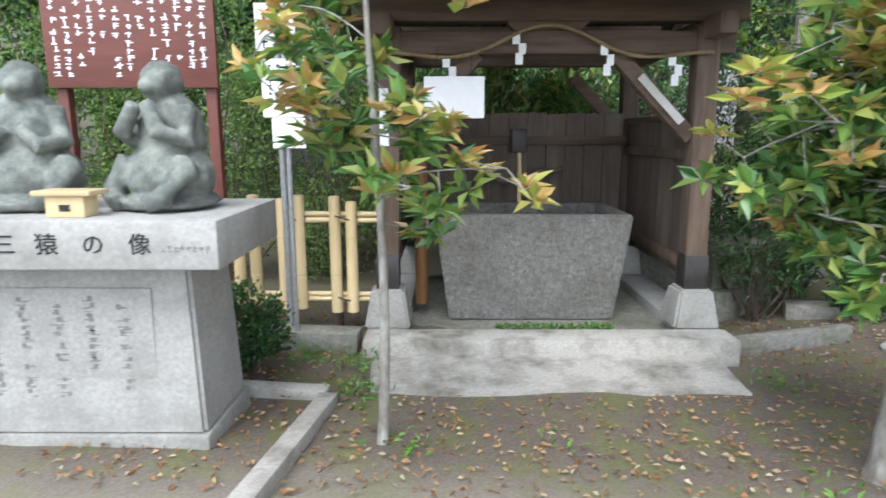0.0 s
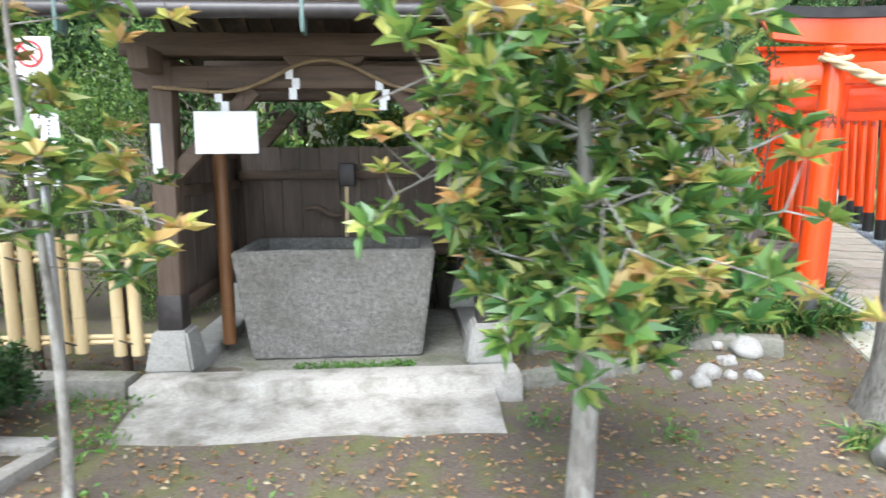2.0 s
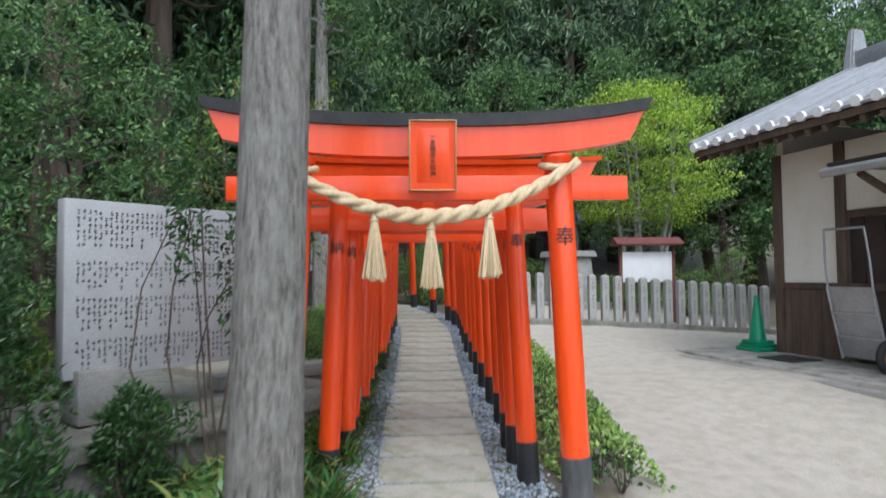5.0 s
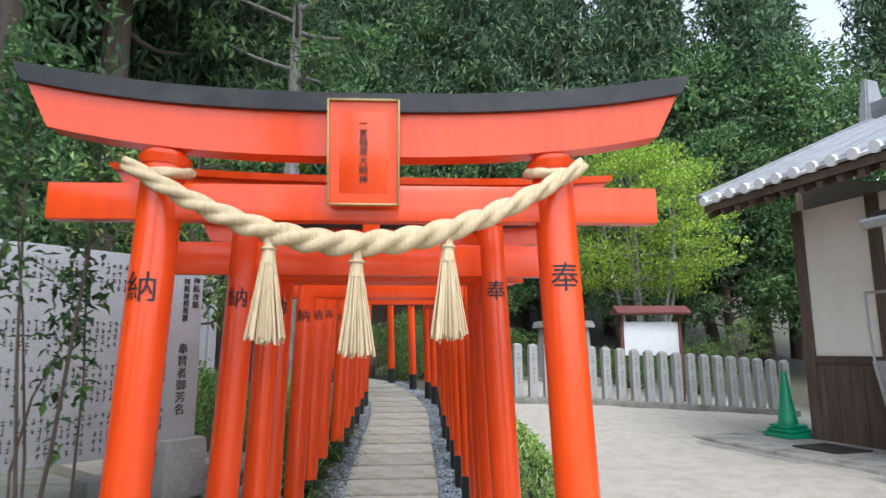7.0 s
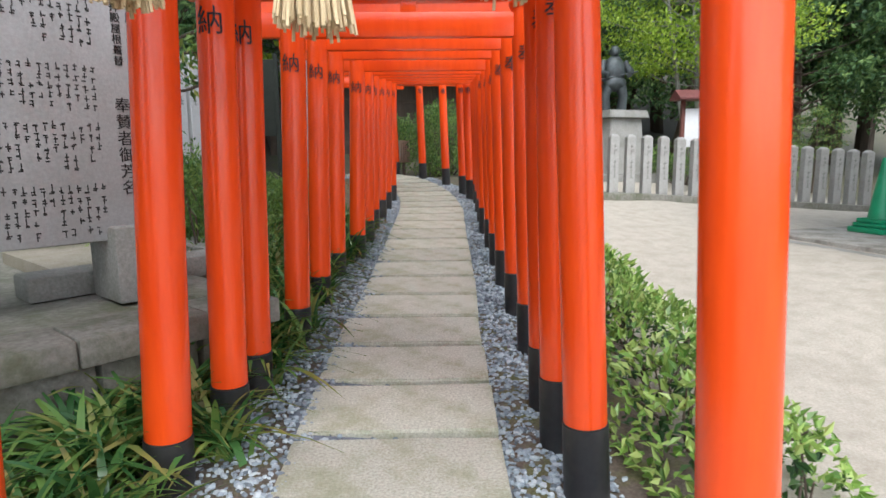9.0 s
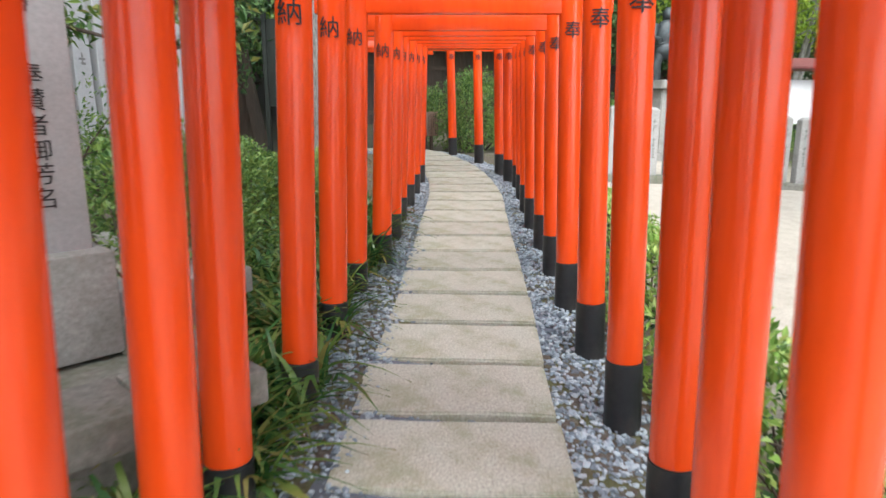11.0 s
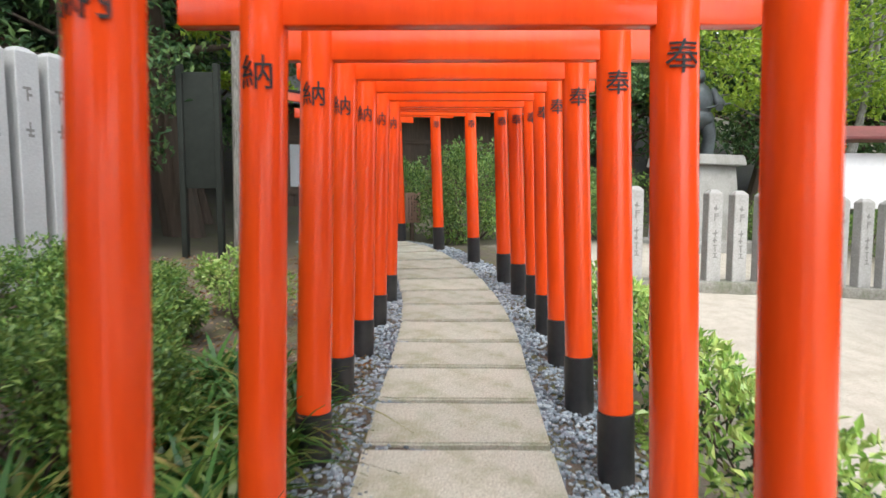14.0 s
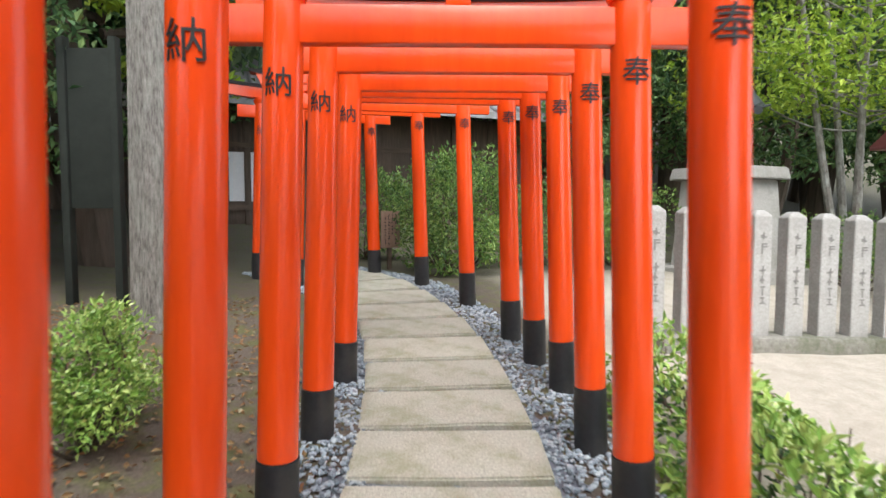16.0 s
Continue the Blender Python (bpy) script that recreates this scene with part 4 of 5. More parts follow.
# ---- sign boards by the fence ----
def sign_boards():
    t = thing("roofed_sign_board", "brown roofed notice board with white writing on posts", "sign board", m=pose(-2.26, 4.6, 0.24 + low(-2.26, 4.6)))
    part("board", box(-0.62, 0.62, -0.02, 0.02, 1.85, 2.75, 0.006), BROWN_BOARD, t)
    part("writing", glyph_rows(-0.58, 0.58, 1.92, 2.70, 13, 14, -0.023, 0.55, 0.18), PAPER, t, "white columns of characters", None)
    for x in (-0.55, 0.55):
        part("post", box(x - 0.04, x + 0.04, 0.02, 0.10, 0, 2.8, 0.006), BROWN_BOARD, t)
    part("roof", box(-0.75, 0.75, -0.16, 0.2, 2.80, 2.85, 0.01), BROWN_BOARD, t)
    s = thing("no_smoking_sign", "white no-smoking sign with red ring on a post", "sign", m=pose(-1.25, 4.75, 0.1 + low(-1.25, 4.75)))
    part("panel", box(-0.15, 0.15, -0.012, 0.0, 2.28, 2.62, 0.004), PAPER, s)
    part("post", rod((0, 0.03, 0), (0, 0.03, 2.6), 0.025, 0.025, 12), METAL, s)
    ring = [(0.085 * math.cos(a), -0.016, 2.50 + 0.085 * math.sin(a)) for a in np.linspace(0, 2 * math.pi, 32)]
    part("red_ring", tube(ring, [0.009] * 32, 6), RED_PAINT, s)
    part("red_bar", bar((-0.06, -0.016, 2.56), (0.06, -0.016, 2.44), 0.008, 0.016), RED_PAINT, s)
    part("writing", glyph_rows(-0.12, 0.12, 2.30, 2.39, 3, 1, -0.014, 0.6, 0), INK, s, "black characters", None)
    q = thing("paper_notice", "white paper notices with black columns of writing on a stake", "notice", m=pose(-1.15, 4.55, 0.15 + low(-1.15, 4.55)))
    part("stake", rod((0, 0.03, 0), (0, 0.03, 2.2), 0.02, 0.02, 10), METAL, q)
    part("upper_sheet", box(-0.16, 0.16, -0.008, 0, 1.74, 2.15), PAPER, q)
    part("lower_sheet", box(-0.10, 0.14, -0.012, -0.009, 1.52, 1.735), PAPER, q)
    part("writing", glyph_rows(-0.13, 0.13, 1.78, 2.12, 4, 12, -0.010, 0.5, 0.15), INK, q, "black characters", None)


sign_boards()


# ---- inscribed stone on its terrace ----
def stele():
    a, b = Vector((3.81, 6.85, 0)), Vector((5.85, 7.70, 0))
    ang = math.degrees(math.atan2(b.y - a.y, b.x - a.x))
    L = (b - a).length
    t = thing("inscribed_stone", "broad pale stone tablet with many columns of names", "stone tablet", m=pose(a.x, a.y, low(4.9, 7.2), 0, 0, ang))
    bm = box(0, L, 0, 0.16, 1.54, 3.0, 0.012)
    part("tablet", bm, TABLET, t)
    for z0, z1, rows in ((1.58, 1.86, 5), (1.92, 2.20, 5), (2.26, 2.50, 5), (2.60, 2.92, 6)):
        part("name_list", glyph_rows(0.08, L * 0.88, z0, z1, 44, rows, -0.003, 0.58, 0.06), CUT_INK, t, "engraved columns of names", None)
    for text, size, x, z in (("奉賛者御芳名", 0.088, 0.935, 2.06), ("神殿改築", 0.062, 0.972, 2.74), ("拝殿屋根葺替", 0.055, 0.935, 2.68)):
        tx = lettering(text, size, True)
        tx.transform(Matrix.Translation((L * x, -0.002, z)))
        part("title", tx, INK, t, "large engraved title column", 30)
    for x in (0.25, L - 0.12):
        part("foot_block", box(x - 0.17, x + 0.17, -0.10, 0.30, 1.18, 1.62, 0.02), STONE, t, "squared stone foot block")
    w = thing("stone_terrace", "low mossy stone terrace with flat coping", "terrace", kind="structure")
    w.matrix_world = pose(a.x, a.y, low(4.9, 7.2), 0, 0, ang)
    part("fill", box(-1.5, L + 0.25, -0.50, 3.0, 0.2, 1.165), MOSS_STONE, w)
    k = 0
    for x in np.arange(-1.6, L + 0.3, 0.62):
        part("coping_stone", box(x + 0.004, min(x + 0.616, L + 0.34), -0.72, -0.35, 1.06, 1.20, 0.015), MOSS_STONE, w)
    for row in range(2):
        for x in np.arange(-1.6 + 0.2 * row, L + 0.2, 0.5):
            part("wall_stone", box(x + 0.006, min(x + 0.494, L + 0.28), -0.66 + rng.uniform(0, 0.03), -0.51, 0.35 + row * 0.355, 0.70 + row * 0.355, 0.03), MOSS_STONE, w)
    # a higher raised bed beside the gates, edged with squared stone
    part("bed_fill", box(1.9, 2.83, 0.67, 2.2, 0.3, 1.26), GROUND, w, "dark earth of the raised bed")
    for x0, x1, y0, y1 in ((1.6, 2.30, 0.38, 0.66), (2.304, 3.12, 0.38, 0.66), (2.84, 3.12, 0.664, 1.40), (2.84, 3.12, 1.404, 2.2)):
        part("bed_coping", box(x0, x1, y0, y1, 1.17, 1.32, 0.018), STONE, w, "squared grey edging stone")
    for row in range(3):
        z0 = 0.222 + row * 0.315
        for x0, x1, y0, y1 in ((1.6, 2.1 + 0.2 * (row % 2), 0.42, 0.64), (2.106 + 0.2 * (row % 2), 3.08, 0.42, 0.64), (2.86, 3.08, 0.646, 1.3 - 0.2 * (row % 2)), (2.86, 3.08, 1.306 - 0.2 * (row % 2), 2.2)):
            part("wall_stone", box(x0, x1, y0, y1, z0 + 0.004, z0 + 0.311, 0.02), MOSS_STONE, w)
    for y in np.arange(-0.34, 0.3, 0.7):
        part("coping_stone", box(L + 0.04, L + 0.36, y + 0.004, y + 0.696, 1.06, 1.20, 0.015), MOSS_STONE, w)


stele()


# ---- stone fence of the court and what stands behind it ----
def picket_row(points, height, width, pitch, name, label, kind_group, base=True):
    t = thing(name, label, "stone fence")
    me = None
    for x, y, h in along(points, pitch):
        z = gz(x, y)
        if me is None:
            bm = box(-width / 2, width / 2, -width * 0.4, width * 0.4, -0.2, height - 0.05, 0)
            top = max(bm.faces, key=lambda f: f.calc_center_median().z)
            r = bmesh.ops.extrude_face_region(bm, geom=[top])
            vs = [q for q in r["geom"] if isinstance(q, bmesh.types.BMVert)]
            bmesh.ops.delete(bm, geom=[top], context="FACES_ONLY")
            for v in vs:
                v.co = (v.co.x * 0.45, v.co.y * 0.45, height)
            bmesh.ops.bevel(bm, geom=bm.edges[:], offset=0.008, segments=1, affect="EDGES")
            ob = part("stone_post", bm, PEDESTAL if height < 1.4 else TABLET, t, smooth=20)
            me = ob.data
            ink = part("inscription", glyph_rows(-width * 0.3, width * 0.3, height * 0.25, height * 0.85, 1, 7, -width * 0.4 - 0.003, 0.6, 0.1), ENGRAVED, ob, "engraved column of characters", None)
            im = ink.data
        else:
            ob = new("stone_post", me)
            ob.parent = t
            ink = tagged(new("inscription", im), "engraved column of characters", kind="stuff")
            ink.parent = ob
        ob.matrix_world = pose(x, y, z + 0.1, 0, 0, math.degrees(h) + rng.normal() * 1.5)
    if base:
        for p, q in zip(points, points[1:]):
            part("base_course", bar((*p, gz(*p) + 0.02), (*q, gz(*q) + 0.02), 0.36, 0.2, 0.02), MOSS_STONE, t)
    return t


TALL_FENCE = [(4.6, 12.6), (7.2, 15.6)]
FENCE = [(12.45, 13.5), (14.5, 12.85), (19.5, 11.1)]
picket_row(FENCE, 1.16, 0.185, 0.345, "stone_picket_fence", "row of pale pointed stone pickets with engraved names", "")
picket_row(TALL_FENCE, 2.15, 0.24, 0.34, "tall_stone_fence", "row of tall grey stone posts with engraved names", "", False)


def samurai():
    x, y, z = 17.1, 16.4, gz(17.1, 16.4)
    t = thing("statue_plinth", "tall grey stone plinth behind the picket fence", "plinth", m=pose(x, y, z))
    part("shaft", frustum(0, 0, 0, 1.55, 0.62, 0.52, 0.02), STONE, t)
    part("cap", frustum(0, 0, 1.55, 1.75, 0.66, 0.62, 0.02), STONE, t)
    part("base", box(-0.95, 0.95, -0.95, 0.95, -0.3, 0.12, 0.02), STONE, t)
    bm = bmesh.new()
    for s in (-1, 1):
        tube([(0.22 * s, 0, 0.02), (0.24 * s, -0.05, 0.4), (0.14 * s, 0, 0.78)], [0.13, 0.12, 0.17], 12, bm)
        tube([(0.25 * s, 0, 1.25), (0.42 * s, -0.1, 0.98), (0.28 * s, -0.3, 0.9)], [0.12, 0.10, 0.07], 12, bm)
    blob((0, 0, 1.05), (0.30, 0.22, 0.38), 0.12, 2, 3, bm, 3)
    blob((0, 0, 0.72), (0.33, 0.24, 0.22), 0.12, 2, 3, bm, 6)
    blob((-0.02, -0.03, 1.52), (0.13, 0.14, 0.16), 0.08, 2, 3, bm, 4)
    rod((-0.7, -0.15, 0.75), (0.55, -0.2, 1.0), 0.03, 0.02, 8, bm)
    ob = link("bronze_statue", bm, BRONZE, 60)
    ob.matrix_world = pose(x, y, z + 1.75, 0, 0, -20)
    tagged(ob, "dark bronze standing statue on a tall stone plinth", "statue")
    n = thing("roofed_notice_board", "white notice board under small red-brown roof behind fence", "notice board", m=pose(17.3, 13.3, gz(17.3, 13.3), 0, 0, -25))
    part("panel", box(-0.72, 0.72, -0.02, 0.02, 1.08, 1.92, 0.005), PAPER, n)
    for s in (-0.75, 0.75):
        part("post", box(s - 0.04, s + 0.04, -0.04, 0.06, -0.2, 2.1, 0.005), BROWN_BOARD, n)
    part("roof", bar((-0.95, 0, 2.13), (0.95, 0, 2.13), 0.6, 0.05, 0.01), ROOF_RED, n)
    bm = bmesh.new()
    for sx in (-0.95, 0.95):
        for yy, zz in ((-0.3, 2.15), (0.3, 2.15), (0, 2.33)):
            bm.verts.new((sx, yy, zz))
    bmesh.ops.convex_hull(bm, input=bm.verts[:])
    part("gable_top", bm, ROOF_RED, n, smooth=None)


samurai()


# ---- the long building beside the court ----
def side_building():
    ang = math.degrees(math.atan2(-0.98, -0.20))
    # local x runs along the eave towards the walker, local y points to the court
    t = thing("storehouse", "plastered building with dark posts, tiled roof and white eave ends", "building", m=pose(15.5, 8.32, 1.28 + low(15.2, 7.6), 0, 0, ang) @ Matrix.Diagonal((1.15, -1.15, 1.15, 1)))
    L, D = 9.0, 5.0
    # wall face on local y=0, body behind at negative y
    bays = [0.0, 1.15, 3.6, 6.0, L]
    for i, (u, v) in enumerate(zip(bays, bays[1:])):
        if i == 1:
            part("lintel_wall", box(u, v, -0.12, 0.0, 2.15, 3.3), PLASTER, t)
            for k in range(8):
                w = (v - u) / 8
                part("door_slat", box(u + k * w + 0.006, u + (k + 1) * w - 0.006, -0.10, -0.05, 0.03, 2.15), GUTTER, t, smooth=None)
            part("door_backing", box(u, v, -0.14, -0.105, 0.0, 2.15), GUTTER, t)
        else:
            part("plaster_wall", box(u, v, -0.12, 0.0, 1.12, 3.3), PLASTER, t)
            for k in range(6):
                w = (v - u) / 6
                part("wainscot_board", box(u + k * w + 0.003, u + (k + 1) * w - 0.003, -0.12, 0.015, 0.0, 1.12), WOOD, t, smooth=None)
        part("post", box(u - 0.08, u + 0.08, -0.13, 0.05, 0.0, 3.3, 0.008), WOOD, t)
    for z, x in ((1.12, -0.05), (2.2, 1.07)):
        part("rail", box(x, L, -0.03, 0.045, z - 0.05, z + 0.05, 0.006), WOOD, t)
    part("end_wall", box(-0.12, -0.0, -D, -0.13, 0.0, 3.9), PLASTER, t)
    part("back_wall", box(0, L, -D - 0.1, -D, 0, 3.3), PLASTER, t)
    part("far_end_wall", box(L, L + 0.12, -D, 0, 0, 3.9), PLASTER, t)
    part("floor_platform", box(-1.0, L + 1, -D, 1.38, -0.6, 0.0, 0.02), CONCRETE, t, "raised concrete walk with kerb edge")
    part("drain_kerb", box(-1.0, L + 1, 1.48, 1.66, -0.6, -0.04, 0.02), STONE, t)
    part("floor_mat", box(0.35, 1.0, 0.3, 0.9, 0.003, 0.02, 0.005), GUTTER, t, "dark door mat")
    # roof
    ey, ez, rz = 1.35, 3.28, 5.0
    ry = -D / 2
    deck = bmesh.new()
    for x in (-0.4, L + 1.2):
        for y, z in ((ey, ez), (ey, ez + 0.10), (ry, rz), (ry, rz + 0.12), (-D - 1.3, ez), (-D - 1.3, ez + 0.10)):
            deck.verts.new((x, y, z))
    vs = deck.verts[:]
    a, b = vs[:6], vs[6:]
    loop = (0, 2, 4, 5, 3, 1)
    for p, q in zip(loop, loop[1:] + loop[:1]):
        deck.faces.new((a[p], a[q], b[q], b[p]))
    deck.faces.new([a[p] for p in loop])
    deck.faces.new([b[p] for p in loop][::-1])
    bmesh.ops.recalc_face_normals(deck, faces=deck.faces[:])
    part("roof_deck", deck, WOOD, t, smooth=None)
    d = Vector((0, ry - ey, rz - ez))
    for i in range(40):
        x = -0.35 + i * 0.262
        p = Vector((x, ey + 0.04, ez + 0.17))
        roll = part("tile_roll", rod(p, p + d, 0.06, 0.06, 10), TILE, t)
        part("end_disc", rod(p + Vector((0, 0.03, -0.01)), p - Vector((0, 0.02, 0)), 0.07, 0.07, 14), WHITE_TILE, roll, "white plastered tile end")
        pan = bar(Vector((x + 0.131, ey + 0.05, ez + 0.125)), Vector((x + 0.131, ey + 0.05, ez + 0.125)) + d, 0.20, 0.035)
        part("tile_pan", pan, WHITE_TILE if i % 3 == 0 else TILE, t, smooth=None)
        part("rafter", bar((x, ey - 0.05, ez - 0.05), (x, -0.05, ez + 0.60), 0.07, 0.09), WOOD, t, smooth=None)
    part("ridge", box(-0.45, L + 1.2, ry - 0.16, ry + 0.16, rz + 0.12, rz + 0.50, 0.05), TILE, t)
    part("ridge_end", frustum(-0.47, ry, rz + 0.1, rz + 0.95, 0.10, 0.06, 0.03, 0.28, 0.14), TILE, t, "ornamental ridge end tile")
    part("verge", bar((-0.43, ey + 0.05, ez + 0.2), (-0.43, ry, rz + 0.2), 0.16, 0.16, 0.04), TILE, t)
    part("canopy", bar((2.1, 0.75, 2.72), (5.6, 0.75, 2.72), 1.3, 0.05, 0.01), GUTTER, t, "dark sheet-metal door canopy")
    part("canopy_gutter", rod((2.05, 1.42, 2.62), (5.6, 1.42, 2.62), 0.06, 0.06, 12), METAL, t)
    part("canopy_bracket", tube([(2.2, 0.02, 2.35), (2.2, 0.5, 2.42), (2.2, 0.95, 2.62)], [0.05, 0.055, 0.05], 10), WOOD, t)
    c = thing("traffic_cone", "green plastic traffic cone with stepped weighted base", "traffic cone", m=t.matrix_world @ pose(-0.35, 0.18, 0.0) @ Matrix.Diagonal((0.9, 0.9, 0.9, 1)))
    part("cone", rod((0, 0, 0.2), (0, 0, 1.05), 0.155, 0.035, 24, bev=0.01), GREEN_PLASTIC, c)
    part("base", box(-0.27, 0.27, -0.27, 0.27, 0.0, 0.08, 0.02), GREEN_PLASTIC, c)
    part("weight", box(-0.23, 0.23, -0.23, 0.23, 0.081, 0.14, 0.02), GREEN_PLASTIC, c)
    part("weight", box(-0.2, 0.2, -0.2, 0.2, 0.141, 0.20, 0.02), GREEN_PLASTIC, c)
    h = thing("hand_cart", "upright grey metal hand cart with rusty wheel", "hand cart", m=t.matrix_world @ pose(1.75, 0.35, 0.02, -14, 0, 0))
    part("bed", box(-0.34, 0.34, 0.0, 0.03, 0.12, 1.15, 0.01), METAL, h)
    for x in (-0.33, 0.33):
        part("side_rail", rod((x, 0.04, 0.1), (x, 0.04, 1.15), 0.018, 0.018, 8), METAL, h)
        part("handle_tube", tube([(x, 0.03, 1.1), (x, -0.03, 1.5), (x * 0.9, -0.1, 1.95)], [0.016] * 3, 8), METAL, h)
    part("grip", rod((-0.30, -0.1, 1.95), (0.30, -0.1, 1.95), 0.018, 0.018, 8), METAL, h)
    for z in (0.4, 0.75):
        part("cross_bar", box(-0.34, 0.34, 0.031, 0.06, z, z + 0.05, 0.006), METAL, h)
    wheel = part("tyre", tube([(0.42, 0.1 + 0.19 * math.cos(q), 0.22 + 0.19 * math.sin(q)) for q in np.linspace(0, 2 * math.pi, 28)], [0.05] * 28, 10), RUBBER, h)
    part("rim", rod((0.39, 0.1, 0.22), (0.45, 0.1, 0.22), 0.15, 0.15, 24, bev=0.01), RUST, wheel, "rusty brown rim")


side_building()


# ---- shrine building at the end of the path, small things there ----
def far_shrine():
    t = thing("shrine_hall", "dark timber shrine hall with shallow grey roof among trees", "building", m=pose(13.6, 23.5, gz(13.6, 23.5) - 0.3, 0, 0, -6))
    part("wall", box(-4, 4, 0, 4, 0, 2.9), WOOD, t)
    for x in np.arange(-4, 4.1, 1.0):
        part("post", box(x - 0.07, x + 0.07, -0.06, 0.0, 0, 2.9, 0.006), WOOD, t)
    for z in (0.6, 2.0):
        part("rail", box(-4, 4, -0.075, -0.061, z, z + 0.12), BEAM, t)
    part("white_panel", box(-3.4, -2.6, -0.02, -0.003, 0.8, 1.9), PAPER, t)
    for s in (-1, 1):
        bm = bmesh.new()
        for x in (-5.0, 5.0):
            for y, z in ((2 + s * 3.4, 2.75), (2 + s * 3.4, 2.9), (2, 4.3), (2, 4.5)):
                bm.verts.new((x, y, z))
        bmesh.ops.convex_hull(bm, input=bm.verts[:])
        part("roof_slope", bm, TILE, t, smooth=None)
    for i in range(30):
        x = -4.95 + i * 0.341
        part("tile_roll", rod((x, -1.42, 2.93), (x, 2, 4.52), 0.06, 0.06, 8), TILE, t)
    part("ridge", box(-5.1, 5.1, 1.8, 2.2, 4.45, 4.8, 0.05), TILE, t)
    w = thing("wooden_notice", "small wooden notice board on a stake beside the path", "notice board", m=pose(11.75, 18.0, gz(11.75, 18.0), 0, 0, 8))
    part("panel", box(-0.16, 0.16, -0.02, 0.0, 0.33, 0.88, 0.005), BAMBOO_OLD, w)
    part("stake", box(-0.03, 0.03, 0.001, 0.05, -0.2, 0.86), WOOD, w)
    part("writing", glyph_rows(-0.12, 0.12, 0.38, 0.84, 4, 9, -0.022, 0.5, 0.1), INK, w, "black characters", None)
    k = thing("hanging_lantern", "small white hanging lantern by the path end", "lantern", m=pose(11.5, 18.6, gz(11.5, 18.6) + 2.35))
    part("glass", frustum(0, 0, 0, 0.42, 0.13, 0.17, 0.01), PAPER, k)
    part("cap", frustum(0, 0, 0.42, 0.55, 0.22, 0.04, 0.01), GUTTER, k)
    part("post", rod((0.25, 0, -2.5), (0.25, 0, 0.6), 0.03, 0.03, 8), GUTTER, k)
    part("arm", rod((0.25, 0, 0.56), (0, 0, 0.56), 0.015, 0.015, 8), GUTTER, k)
    d = thing("black_board", "tall black framed board standing among the trees", "board", m=pose(8.03, 16.0, gz(8.03, 16.0) + 0.6, 0, 0, -25))
    part("panel", box(-0.19, 0.19, -0.02, 0.02, 0.3, 1.75, 0.005), DULL_BLACK, d)
    for x in (-0.23, 0.23):
        part("post", box(x - 0.035, x + 0.035, -0.05, 0.05, -0.7, 1.85, 0.006), DULL_BLACK, d)


DULL_BLACK = surface("dull_green_black_board", (0.010, 0.013, 0.010), (0.020, 0.026, 0.020), 12, 3, None, 0.4, 0.9, 0.1)
BAMBOO_OLD = surface("grey_brown_board", (0.20, 0.12, 0.085), (0.30, 0.20, 0.15), 15, 3, None, 0.4, 0.8, 0.2, (1, 1, 0.15))
far_shrine()


# ---- loose rocks ----
def rock(x, y, size, seed, mat=None, label="pale speckled rounded rock on bare earth"):
    ob = link("rock", blob((0, 0, 0), size, 0.35, 1.3, 3, None, seed), mat or ROCK, 60)
    ob.matrix_world = pose(x, y, gz(x, y) + size[2] * 0.45, 0, 0, seed * 40)
    tagged(ob, label, "rock", "edging rocks")


rock(4.28, 3.22, (0.24, 0.17, 0.15), 1)
rock(4.86, 3.14, (0.23, 0.19, 0.20), 2)
for i, (x, y, s) in enumerate([(4.25, 4.92, 0.16), (4.0, 4.75, 0.09), (3.75, 4.55, 0.12), (3.9, 4.5, 0.07), (3.62, 4.42, 0.10), (4.05, 4.45, 0.08), (3.5, 4.6, 0.07), (4.1, 5.1, 0.09)]):
    rock(x, y, (s * 0.85, s * 0.72, s * 0.62), 3.3 + i, ROCK if i % 2 else STONE)


# ---- plants ----
def limb(bm, p, q, r0, r1, bend=0.15, n=7):
    p, q = Vector(p), Vector(q)
    off = Vector(rng.normal(size=3)) * (q - p).length * bend
    pts = [p.lerp(q, s) + off * math.sin(math.pi * s) for s in np.linspace(0, 1, n)]
    tube(pts, [r0 + (r1 - r0) * s for s in np.linspace(0, 1, n)], 8, bm)
    return pts


def strap_clumps(name, label, spots, mat, length=0.5, per=30, width=0.016):
    """Grass-like plants: arching strap leaves out of one root."""
    V, F = [], []
    for x, y in spots:
        z = gz(x, y)
        for _ in range(per):
            a, L, lean = rng.uniform(0, 6.28), length * rng.uniform(0.6, 1.2), rng.uniform(0.4, 1.15)
            w = width * rng.uniform(0.7, 1.3)
            bx, by = x + rng.normal() * 0.04, y + rng.normal() * 0.04
            base = len(V)
            for k in range(6):
                s = k / 5
                out = L * lean * s ** 1.4
                up = L * (s * 0.95 - lean * 0.75 * s * s)
                ww = w * (1 - s ** 3) + 0.001
                cx, cy = bx + math.cos(a) * out, by + math.sin(a) * out
                V += [(cx - math.sin(a) * ww, cy + math.cos(a) * ww, z + up), (cx + math.sin(a) * ww, cy - math.cos(a) * ww, z + up + 0.004)]
            F += [(base + 2 * k, base + 2 * k + 1, base + 2 * k + 3, base + 2 * k + 2) for k in range(5)]
    ob = link(name, (V, F), mat, 180)
    tagged(ob, label, "plants", kind="stuff")


